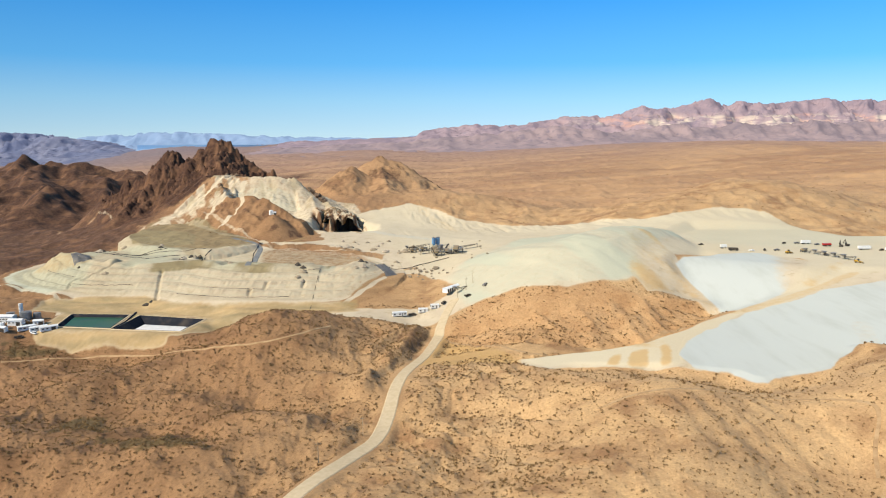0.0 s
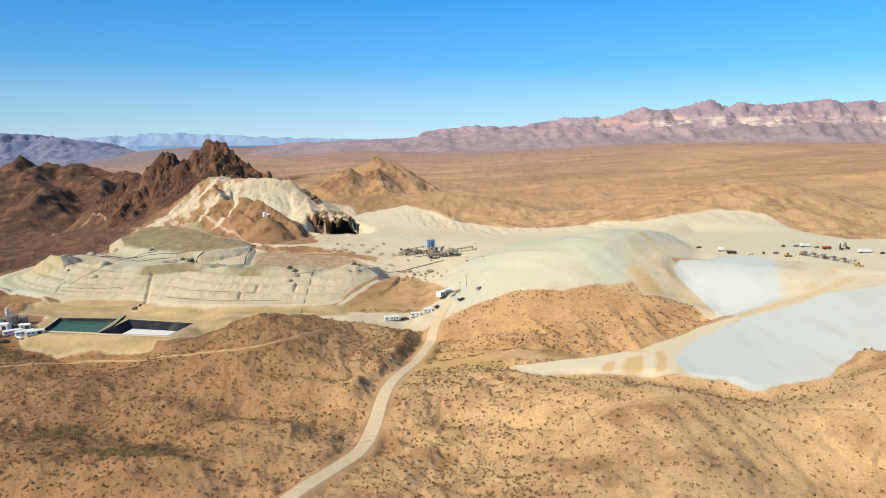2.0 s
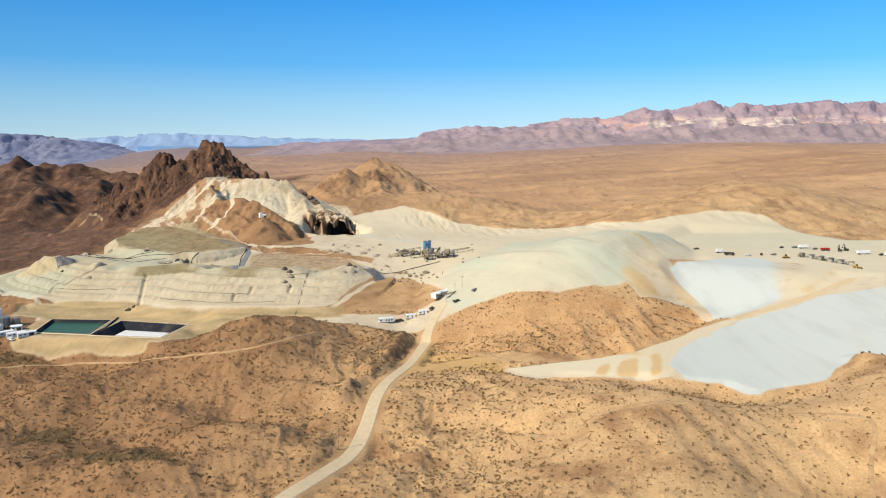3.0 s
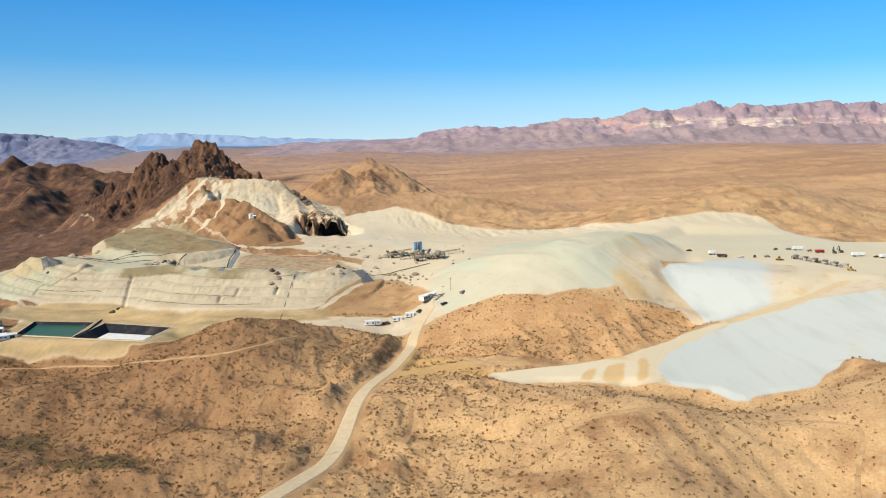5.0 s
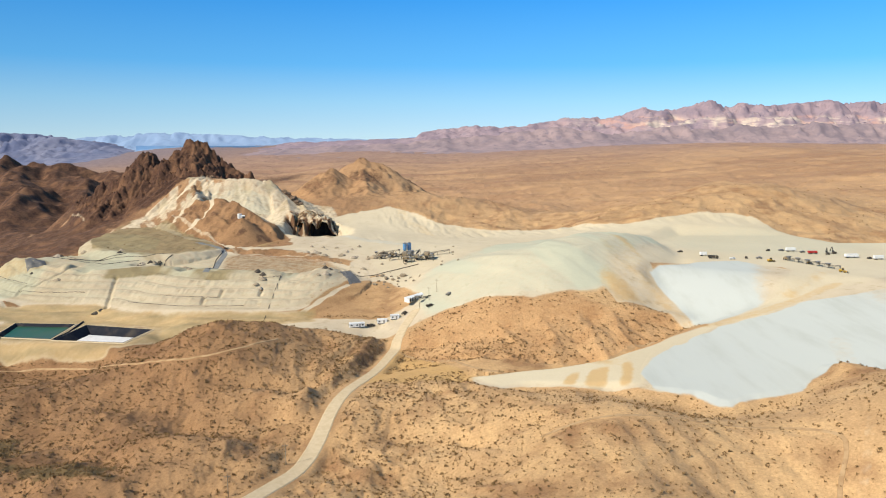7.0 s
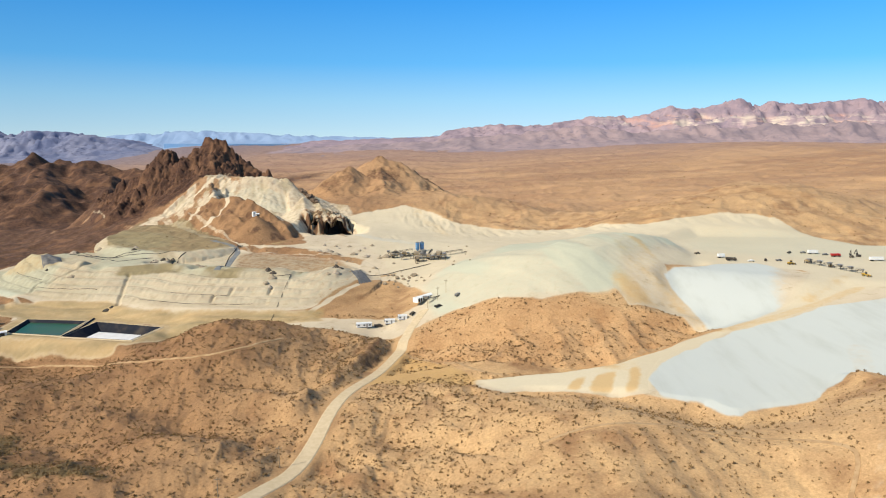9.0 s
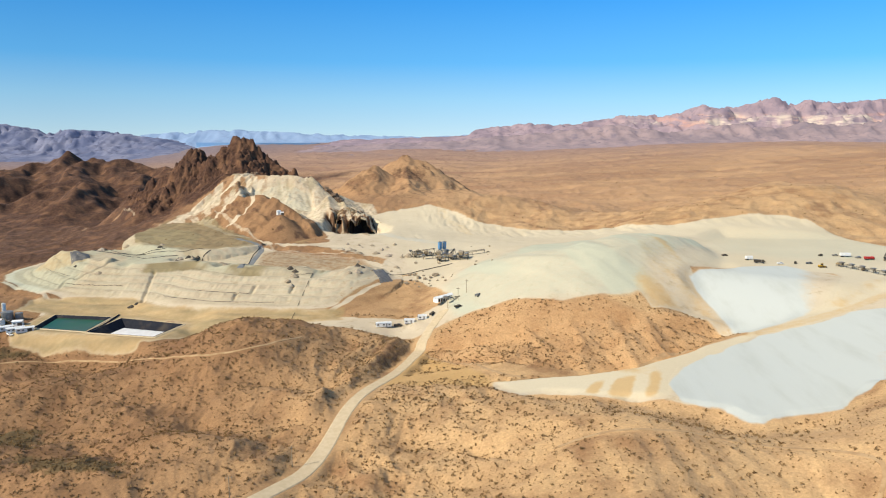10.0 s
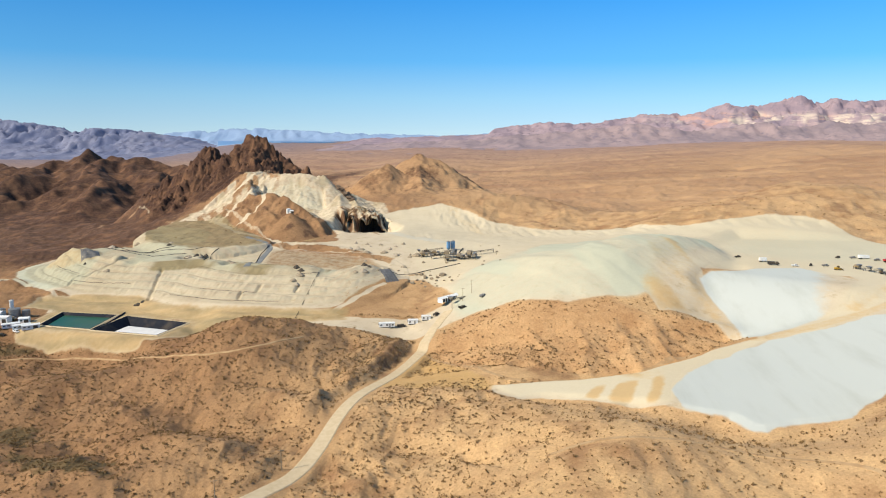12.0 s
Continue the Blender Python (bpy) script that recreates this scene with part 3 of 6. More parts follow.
def height(x, y):
    """The ground as it is now: natural relief, quarry, heaps and roads."""
    x, y = np.asarray(x, float), np.asarray(y, float)
    z = plain(x, y)
    worked = np.maximum.reduce([smooth(-6, 6, inside(x, y, p)) for p in (PIT, YARD, PAD_TOE, WHITE_LOW, WHITE_UP, QUARRY, BAND)])
    road = np.minimum(along(x, y, ROAD_LINE), along(x, y, SIDE_LINE))
    wild = (1 - worked) * smooth(3.5, 9, road)
    far = smooth(700, 1500, y)
    wild = wild * (0.3 + 0.7 * smooth(1, 9, np.minimum(along(x, y, DIRT_TRACKS[0]), along(x, y, DIRT_TRACKS[3]))))
    # washes and spurs
    wild = wild * (1 - 0.55 * smooth(0, 70, x) * (1 - smooth(300, 350, y)))
    wx, wy = x + 9 * fbm(x, y, 50, 2, 41), y + 9 * fbm(x, y, 50, 2, 43)
    z = z + wild * ((ridged(wx, wy, 88, 2, 3, 0.4) - 0.62) * (5.0 + 1 * smooth(400, 600, y)) + fbm(x, y, 15, 3, 5) * 0.35 + (ridged(wx * 1.3, wy, 26, 3, 6) - 0.6) * 2.6 + (ridged(wx, wy * 0.8, 11, 3, 9) - 0.6) * 0.65) * (1 - 0.3 * far)
    for line, h, w in RIDGES:
        z = z + wild * h * np.exp(-(along(wx, wy, line) / w) ** 2)
    for line, h, w in WASHES + RILLS:
        z = z - wild * h * np.exp(-(along(x + 3 * fbm(x, y, 18, 2, 44), y + 3 * fbm(x, y, 18, 2, 45), line) / w) ** 2)
    z = z + far * fbm(x, y, 420, 4, 8) * 8 + far * (ridged(x * 0.6, y, 210, 4, 12) - 0.6) * 6 + far * (ridged(x * 0.7, y, 55, 3, 14) - 0.6) * 3
    z = z + worked * (fbm(x, y, 24, 3, 15) * 0.8)
    rim = inside(x, y, PIT)
    high = smooth(640, 690, y) * smooth(-60, -30, x)
    z = z + high * (1.0 * (1 - smooth(-1, 3, rim)) * smooth(-25, -2, rim) + smooth(0, 5, rim) * (1 - smooth(25, 60, rim)) * (((ridged(x + 0.3 * y, y * 0.12, 15, 3, 16) - 0.6) * 1.8 + (ridged(x + 0.2 * y, y * 0.2, 6, 2, 17) - 0.6) * 1.1)))
    # brown hills
    bz = np.full(np.shape(x), -1e9)
    near_brown = (x < -380) & (y > 850) & (y < 1600)
    if near_brown.any():
        bx, by = x[near_brown], y[near_brown]
        t = np.maximum.reduce([tent(bx, by, c, 0.42) for c in BROWN_CRESTS])
        bz[near_brown] = t + ((ridged(bx, by, 120, 3, 21, 0.42) - 0.66) * 30 + fbm(bx, by, 22, 2, 22) * 4) * smooth(-25, 25, t)
    z = softmax(z, bz, 5)
    # twin cones
    k = (np.abs(x + 90) < 160) & (np.abs(y - 965) < 150)
    if k.any():
        cx, cy = x[k], y[k]
        gully = (ridged(cx, cy, 30, 4, 31) - 0.62) * 8
        c = np.maximum(tent(cx, cy, [(-112, 1000, 80), (-92, 984, 93), (-70, 984, 90), (-45, 985, 74), (0, 960, 48)], 0.62), tent(cx, cy, [(-140, 945, 68), (-124, 935, 82), (-112, 945, 72)], 0.62))
        c = np.maximum.reduce([c, tent(cx, cy, [(-124, 935, 74), (-120, 905, 46), (-108, 870, 30)], 0.5), tent(cx, cy, [(-92, 984, 88), (-78, 925, 68), (-72, 889, 58), (-58, 850, 36)], 0.48)])
        z[k] = softmax(z[k], c + gully + fbm(cx, cy, 7, 2, 32) * 1.2 * smooth(50, 70, c), 4)
    # the crag
    k = (np.abs(x + 320) < 190) & (np.abs(y - 905) < 130)
    if k.any():
        cx, cy = x[k], y[k]
        c = np.maximum.reduce([tent(cx, cy, PEAK_CREST, 0.92), tent(cx, cy, [(-360, 913, 92), (-354, 912, 109), (-348, 913, 104), (-340, 913, 90)], 1.3),
                               tent(cx, cy, [(-292, 913, 108), (-300, 880, 78), (-318, 852, 56)], 0.8), tent(cx, cy, [(-345, 912, 92), (-372, 870, 50), (-395, 835, 26)], 0.75),
                               tent(cx, cy, [(-256, 908, 94), (-262, 885, 84)], 0.9)])
        wob = smooth(15, 45, c)
        qx, qy = cx + 5 * fbm(cx, cy, 20, 2, 7), cy + 5 * fbm(cx, cy, 20, 2, 8)
        knobs = 0.6 * np.abs(grad_noise(qx / 21, qy / 21, 51)) + 0.4 * np.abs(grad_noise(qx / 10, qy / 10, 52)) + 0.24 * np.abs(grad_noise(qx / 4.6, qy / 4.6, 53)) + 0.10 * np.abs(grad_noise(qx / 2.4, qy / 2.4, 55))
        c = c + wob * ((knobs - 0.36) * 21 + (ridged(qx, qy, 46, 2, 54) - 0.6) * 9)
        z[k] = softmax(z[k], c, 4)
    # quarry terrace, its lower bench and the hut's knoll
    k = (x > -340) & (x < -60) & (y > 620) & (y < 900)
    if k.any():
        cx, cy = x[k], y[k]
        chute = 1 - smooth(-262, -225, cx)
        q = np.minimum(tent(cx, cy, QUARRY_CREST, 0.60), 73 + 0.02 * (cx + 240)) + fbm(cx, cy, 30, 3, 61) * 1.2 + chute * (ridged(cx - cy * 0.5, cy * 0.3, 16, 3, 63) - 0.6) * 5
        q = np.maximum.reduce([q, tent(cx, cy, [(-278, 862, 71), (-255, 800, 64), (-233, 757, 55), (-215, 738, 48)], 0.75) + (ridged(cx - cy * 0.5, cy * 0.3, 16, 3, 64) - 0.6) * 5, tent(cx, cy, [(-160, 829, 58), (-142, 770, 45), (-128, 716, 36), (-116, 685, 27)], 0.45)])
        q = np.maximum(q, tent(cx, cy, [(-182, 828, 73), (-172, 824, 70), (-162, 822, 62)], 1.0) + fbm(cx, cy, 9, 3, 62) * 4)
        q = q - 4.5 * smooth(-1, 2, inside(cx, cy, SCOOP)) * (1 - smooth(10, 30, inside(cx, cy, SCOOP)))
        b = quarry_face(cx, cy)
        n = tent(cx, cy, KNOLL_CREST, 0.62) + (ridged(cx, cy, 28, 3, 65) - 0.62) * 7
        n = np.maximum(n, tent(cx, cy, [(-168, 682, 46), (-166, 678, 46)], 0.7))
        zk = softmax(softmax(softmax(z[k], q, 3), b, 2), n, 4)
        zk = zk + smooth(-4, 8, inside(cx, cy, QUARRY)) * ((ridged(cx, cy, 15, 3, 66) - 0.6) * 1.3 + fbm(cx, cy, 7, 3, 68) * 1.2 + (ridged(cx, cy, 5, 2, 70) - 0.6) * 0.9)
        cut = inside(cx, cy, CUT)
        ramp_floor = 25 - 0.125 * np.clip(cy - 678, 0, 72)
        front = smooth(0, 17, cut + 1.5 * fbm(cx, cy, 9, 2, 113)) * (1 - smooth(-1.5, 0.5, inside(cx, cy, FACE_TOE)))
        zk = zk - front * np.maximum(zk - ramp_floor, 0)
        for cave, floor_z in CAVES:
            zk = np.where(inside(cx, cy, cave) > 0, np.minimum(zk, floor_z), zk)
        z[k] = zk
    # low knoll behind the offices
    z = softmax(z, tent(x, y, [(-66, 494, 4), (-46, 516, 8.5), (-36, 530, 11), (-22, 532, 12.5), (-8, 518, 9.5), (6, 492, 3.5)], 0.17) + fbm(x, y, 14, 3, 79) * 1.2 + (ridged(x, y, 18, 3, 80) - 0.6) * 2.0, 2)
    # level yard between the ponds and the pad
    z = z + smooth(-7, 6, inside(x, y, TERRACE)) * (0.8 + 0.012 * (x + 200) + 0.4 * fbm(x, y, 16, 2, 110) - z)
    # leach pad in benches, and its upper lift
    edge = fbm(x, y, 45, 2, 71) * 1.6
    d = inside(x, y, PAD_TOE)
    foot = 3.0 + 0.02 * (x + 200) + 9 * smooth(478, 530, y) * smooth(-95, -60, x)
    crest = 20.2 + 0.018 * np.maximum(x + 215, -80) + 0.03 * np.maximum(y - 535, 0)
    climbed = pad_rise(x + edge * 0.3, y + edge)
    rise = (foot - 3 + climbed) / PAD_BENCH
    n = np.floor(rise)
    f = rise - n
    pad = 3 + PAD_BENCH * (0.62 * (n + smooth(0.22, 0.9, f)) + 0.38 * rise)
    face = smooth(1.5, 3.5, climbed) * (1 - smooth(15, 17.5, climbed))
    pad = pad + face * (0.30 * np.exp(-((f - 0.05) / 0.06) ** 2) - 0.28 * np.exp(-((f - 0.2) / 0.07) ** 2) + (ridged(x, y * 0.15, 7, 3, 73) - 0.6) * 1.0 * smooth(0.3, 0.6, f))
    pad = np.minimum(pad, crest + 0.5 * np.exp(-((climbed - 17.5) / 0.8) ** 2)) + smooth(4, 30, d) * (fbm(x, y, 35, 3, 74) * 0.9 + 0.4 * fbm(x, y, 9, 2, 76))
    for line in SCAR:
        pad = pad - 1.7 * (1 - smooth(0.4, 1.7, along(x + edge, y, line)))
    z = np.where(d > -9, np.maximum(z, pad), z)
    for hx, hy, hr, hd in ((-216, 567, 6, 3.5), (-200, 571, 5, 3.0), (-172, 552, 8, 4.0), (-268, 556, 5, -3.0), (-250, 546, 6, 2.0), (-110, 550, 7, -2.5), (-78, 548, 5, 2.5)):
        z = z - hd * np.exp(-(((x - hx) ** 2 + (y - hy) ** 2) / hr**2) ** 1.5)
    lift = np.minimum(heap(x + edge * 3, y + edge * 3, LIFT_TOE, 20.5, 60, 0.62), 26.2 + 0.06 * np.maximum(y - 605, 0) - 0.03 * np.maximum(x + 235, 0) + 1.2 * fbm(x, y, 40, 2, 106))
    z = np.where(inside(x, y, LIFT_TOE) > 0, np.maximum(z, lift + 1.6 * fbm(x, y, 16, 3, 75)), z)
    z = z + (6.0 + 2.5 * fbm(x, y, 14, 3, 77)) * smooth(-2, 17, inside(x, y, MOUND_TOE) + 1.5 * fbm(x, y, 9, 2, 78))
    # green dump
    k = (x > -60) & (x < 290) & (y > 395) & (y < 740)
    if k.any():
        cx, cy = x[k], y[k]
        body = 0
        for ox, oy in ((0, 0), (20, 0), (-20, 0), (0, 20), (0, -20)):
            crest = np.minimum(tent(cx + ox, cy + oy, DUMP_CREST, 0.46), 56.5)
            body = body + 0.2 * np.maximum.reduce([crest, tent(cx + ox, cy + oy, DUMP_FLANK, 0.56), tent(cx + ox, cy + oy, [(143, 532, 55), (200, 548, 41)], 0.30)])
        body = body + 0.6 + fbm(cx, cy, 40, 3, 81) * 1.2 + (ridged(0.8 * cx + 0.6 * cy, (0.6 * cx - 0.8 * cy) * 0.1, 12, 2, 82) - 0.6) * 0.55
        near = smooth(-60, -30, cx) * (1 - smooth(250, 290, cx)) * smooth(395, 425, cy) * (1 - smooth(680, 740, cy))
        z[k] = softmax(z[k], body - 40 * (1 - near), 3)
    # ore hill in front of it
    z = softmax(z, tent(x, y, [(60, 432, 13), (80, 426, 19), (103, 430, 23.5), (125, 420, 19), (148, 415, 14), (162, 408, 10)], 0.33) + fbm(x, y, 14, 3, 83) * 0.7 + (ridged(x + 0.4 * y, y * 0.5, 24, 3, 84) - 0.6) * 4, 3)
    # white tip: its upper face and the tongue in the valley
    z = z - 7 * np.exp(-((x - 157) ** 2 + (y - 438) ** 2) / 17**2)
    s = smooth(-9, 10, inside(x, y, EAST))
    z = z + s * (13.5 + 22.8 * smooth(412, 496, y + 0.55 * (x - 165)) + 0.5 * fbm(x, y, 40, 2, 85) - z)
    # the spur road on its embankment, then the tongue
    deck = np.interp(x, (35, 60, 117, 145, 175), (5.5, 8.0, 14.0, 14.0, 13.5))
    z = z + smooth(-8, 4, inside(x, y, SPUR)) * (deck - z)
    t = x - 165
    tongue = np.minimum(11.5 + 0.09 * (t + np.sqrt(t * t + 50**2)) + 0.02 * (y - 300), 37) + (ridged(x + 0.2 * y, y * 0.08, 16, 2, 86) - 0.6) * 0.12
    z = z + smooth(-16, 3, inside(x, y, WHITE_LOW) + 1.5 * fbm(x, y, 9, 3, 109)) * (tongue - z)
    # ponds are dug in level ground
    for p in (POND_A, POND_B):
        d = inside(x, y, p)
        z = z + smooth(-24, -4, d) * (POND_LEVEL - 0.7 - z)
    return z


def sinks(x, y):
    """How far the ground sheet lies below the heaps and hills that are modelled on it."""
    d = np.maximum.reduce([inside(x, y, p) for p in (PAD_TOE, PEAK_ZONE, CONE_ZONE, KNOLL_ZONE, BROWN_ZONE, QUARRY, DUMP_ZONE, ORE_HILL, WHITE_UP, WHITE_LOW)])
    s = 5 * smooth(3, 14, d)
    for p in (POND_A, POND_B):
        s = np.maximum(s, 8 * smooth(-0.5, 2.5, inside(x, y, p)))
    return s


def cover(x, y):
    """What lies on the ground: (worked, green, white), (ochre, rock, olive) and (khaki, cream, red), each 0 to 1."""
    w = 3 * fbm(x, y, 22, 3, 91)
    def m(p, s=4.0):
        return smooth(-s, s, inside(x, y, p) + w)
    track = np.maximum.reduce([k * (1 - smooth(1.1, 2.5, along(x, y, l) + 0.2 * w)) for l, k in zip(TRACKS, TRACK_WEAR)])
    worked = np.maximum.reduce([m(PIT), m(YARD), 0.9 * m(BARE, 3), 0.9 * m(TERRACE, 4), m(PAD_TOE, 2), smooth(-1.5, 2, inside(x, y, STRIP) + 0.5 * w), m(OCHRE[0], 3), m(BAND, 3), m(WHITE_LOW, 2), m(WHITE_UP), m(QUARRY) * (0.30 + 0.32 * smooth(-245, -215, x) + 0.36 * (1 - smooth(-245, -215, x)) * smooth(-0.2, 0.2, fbm(x + 0.5 * y, (y - 0.5 * x) * 0.2, 13, 3, 97)))])
    worked = worked * (1 - m(ORE_HILL, 3)) * (1 - smooth(-3, 4, inside(x, y, KNOB) + 0.6 * w))
    worked = np.maximum(worked * (1 - m(KNOLL_ZONE, 3)) * (1 - 0.55 * smooth(-6, 8, inside(x, y, TAN) + 2.5 * w)), track)
    worked = worked * (1 - 0.95 * smooth(-2, 5, inside(x, y, LIFT_TOE) - 14 + w))
    chute = np.maximum.reduce([1 - smooth(0.35 * k, k, along(x, y, l) + 0.8 * w + 2.5 * fbm(x, y, 6, 2, 92)) for l, k in CHUTES])
    worked = np.maximum(worked, 0.8 * chute * (1 - 0.6 * m(TAN, 3)))
    broken = smooth(-4, 4, inside(x, y, [(-142, 738), (-138, 765), (-108, 780), (-84, 770), (-80, 738)]) + w) * smooth(-0.25, 0.15, fbm(x, y, 6, 3, 105))
    worked = worked * (1 - 0.7 * broken)
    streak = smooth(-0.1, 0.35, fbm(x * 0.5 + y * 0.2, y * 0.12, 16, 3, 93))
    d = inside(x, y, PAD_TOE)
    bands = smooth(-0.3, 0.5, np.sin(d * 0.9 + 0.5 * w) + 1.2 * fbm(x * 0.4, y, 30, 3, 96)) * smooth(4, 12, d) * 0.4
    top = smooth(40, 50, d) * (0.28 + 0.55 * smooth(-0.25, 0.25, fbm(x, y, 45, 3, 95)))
    # greenish ore; on pad and quarry it also tones down sunlit faces
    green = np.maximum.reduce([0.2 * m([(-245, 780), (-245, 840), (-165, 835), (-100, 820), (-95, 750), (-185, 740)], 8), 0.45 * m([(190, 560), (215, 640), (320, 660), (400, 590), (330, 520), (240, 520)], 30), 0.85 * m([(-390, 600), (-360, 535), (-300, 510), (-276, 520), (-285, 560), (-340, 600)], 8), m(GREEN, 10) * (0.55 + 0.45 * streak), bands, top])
    grain = 9 * fbm(x + 0.2 * y, y * 0.12, 14, 3, 87)
    white = np.maximum.reduce([smooth(-3, 3, inside(x, y, WHITE_FINES) + 0.6 * w + 0.3 * grain) * (1 - 0.55 * smooth(225, 285, x) * smooth(350, 400, y)),
                               smooth(-3, 5, inside(x, y, WHITE_UP) + 0.3 * w) * (1 - 0.85 * smooth(195, 240, x - 0.35 * (y - 440) + 0.8 * grain)), 0.45 * m(FINES, 8)])
    spots = np.maximum.reduce([smooth(a - 3, a + 2, x - 0.28 * (y - 330) + 0.6 * w) * (1 - smooth(b - 2, b + 3, x - 0.28 * (y - 330) + 0.6 * w)) for a, b in ((82, 87), (92, 101), (108, 112))]) * smooth(-2, 2, inside(x, y, SPUR)) * (1 - smooth(338, 346, y - 0.3 * (x - 95)))
    band = 1 - smooth(2.0, 7.0, along(x, y, [(172, 397), (203, 409), (236, 424), (264, 440)]) + 0.4 * w)
    slip = 1 - smooth(3.0, 9.0, along(x, y, [(218, 352), (211, 335), (205, 320)]) + 0.5 * w)
    ochre = np.maximum.reduce([m(p, 8) * (0.35 + 0.45 * streak) for p in OCHRE] + [spots, 0.55 * band, 0.22 * slip, 0.75 * m(JUNCTION, 3), m(MOUND_TOE, 4) * 0.6, 0.85 * m(BARE, 3), 0.8 * m(TERRACE, 4), 0.75 * m(YARD) * (1 - smooth(-150, -115, x))])
    rock = np.maximum(smooth(-12, 6, inside(x, y, PEAK_ZONE) + 3 * w), smooth(-40, 30, inside(x, y, BROWN_ZONE)) * 0.75) * (1 - m(QUARRY, 4))
    wall = m(PIT) * smooth(640, 700, y) * streak
    ochre = np.maximum(ochre, 0.42 * wall)
    rock = np.maximum(rock, 0.50 * m(QUARRY, 4) * smooth(0.12, 0.42, fbm(x, y, 6, 3, 115)) * (1 - 0.7 * chute))
    rock = np.maximum(rock, 0.62 * smooth(-4, 4, inside(x, y, [(-190, 836), (-150, 834), (-138, 800), (-165, 796), (-188, 815)]) + w) * smooth(-0.15, 0.3, fbm(x, y, 8, 3, 107)))
    rock = np.maximum(rock, 0.54 * smooth(-20, 30, inside(x, y, CONE_ZONE)) * smooth(-0.4, 0.3, fbm(x, y, 30, 3, 108)))
    rock = np.maximum(rock, 0.62 * broken)
    rock = np.maximum(rock, 0.55 * m(KNOLL_ZONE, 6) * smooth(-0.1, 0.4, fbm(x, y, 14, 3, 99)))
    rock = np.maximum(rock, 0.64 * smooth(270, 350, -x) * smooth(520, 640, y) * (1 - smooth(1600, 2300, y)) * (1 - worked))
    olive = np.maximum.reduce([0.62 * smooth(-3, 5, inside(x, y, p) + 3.5 * w + 6 * fbm(x, y, 7, 2, 94)) for p in THICKET[:2] + THICKET[3:]])
    # the bank west of the road gets a darker rock tone
    rock = np.maximum(rock, 0.5 * smooth(-3, 5, inside(x, y, THICKET[2]) + 3 * w))
    climbed = pad_rise(x, y)
    khaki = np.maximum(smooth(-1, 3, inside(x, y, LIFT_TOE) - 9 + 0.8 * w) * (0.65 + 0.35 * smooth(-2, 3, inside(x, y, LIFT_SHADE) + w)),
                       smooth(12.5, 14.0, climbed + 0.15 * w) * (1 - smooth(17.5, 20, climbed + 0.15 * w)) * smooth(-240, -225, x) * (0.45 + 0.55 * smooth(-0.2, 0.3, fbm(x, y * 0.3, 24, 3, 103))) * (d < 120))
    white = white * (1 - 0.4 * slip)
    khaki = np.maximum(khaki, 0.66 * np.maximum.reduce([m(BARE, 3), m(TERRACE, 4), m(YARD) * (1 - smooth(-150, -115, x))]) * (0.8 + 0.6 * fbm(x * 0.25, y, 8, 3, 98)))
    # khaki darkens pad and quarry faces that come out too bright in the sun
    khaki = np.maximum(khaki, 0.36 * smooth(2, 8, d) + 0.08 * smooth(225, 260, -x) * smooth(2, 8, d))
    khaki = np.maximum(khaki, (0.16 + 0.34 * smooth(-0.1, 0.4, fbm(x + 0.4 * y, y * 0.4, 12, 3, 104))) * m(QUARRY, 4) * (1 - 0.6 * chute))
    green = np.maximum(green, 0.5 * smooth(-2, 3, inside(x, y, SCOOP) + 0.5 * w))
    cream = np.maximum.reduce([0.85 * m(PIT, 6) * smooth(140, 200, x), 0.6 * m(PIT, 6), m(SPUR, 3), 0.7 * m(BAND, 6), 0.12 * smooth(1, 3, climbed) * (1 - smooth(12.5, 14.5, climbed))]) * (1 - 0.8 * m(GREEN, 10))
    red = np.maximum.reduce([0.8 * m(ORE_HILL, 5), 0.6 * m([(335, 735), (330, 775), (360, 790), (400, 770), (390, 735)], 14)])
    return np.stack([worked, green, white], -1), np.stack([ochre, rock, olive], -1), np.stack([khaki, cream, red], -1)


# ---------------------------------------------------------------- land


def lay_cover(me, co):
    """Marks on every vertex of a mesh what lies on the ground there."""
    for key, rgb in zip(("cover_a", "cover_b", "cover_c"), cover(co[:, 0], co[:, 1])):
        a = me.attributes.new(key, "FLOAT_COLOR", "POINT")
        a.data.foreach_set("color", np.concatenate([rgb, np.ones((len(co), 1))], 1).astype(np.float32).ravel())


def sheet(name, xs, ys, zs, keep=None, mat=None, covers=True):
    """A mesh from a grid of places; keep: which cells to fill."""
    rows, cols = xs.shape
    idx = np.arange(rows * cols).reshape(rows, cols)
    quads = np.stack([idx[:-1, :-1], idx[:-1, 1:], idx[1:, 1:], idx[1:, :-1]], -1)
    quads = quads[keep] if keep is not None else quads.reshape(-1, 4)
    used = np.zeros(rows * cols, bool)
    used[quads.ravel()] = True
    remap = np.cumsum(used) - 1
    quads = remap[quads]
    co = np.stack([xs.ravel()[used], ys.ravel()[used], zs.ravel()[used]], -1)
    me = bpy.data.meshes.new(name)
    me.vertices.add(len(co))
    me.vertices.foreach_set("co", co.astype(np.float32).ravel())
    me.loops.add(quads.size)
    me.loops.foreach_set("vertex_index", quads.astype(np.int32).ravel())
    me.polygons.add(len(quads))
    me.polygons.foreach_set("loop_start", np.arange(0, quads.size, 4, dtype=np.int32))
    me.polygons.foreach_set("loop_total", np.full(len(quads), 4, np.int32))
    me.polygons.foreach_set("use_smooth", np.ones(len(quads), bool))
    if covers:
        lay_cover(me, co)
    me.update()
    me.validate()
    me.materials.append(mat or TERRAIN)
    return new(name, me)


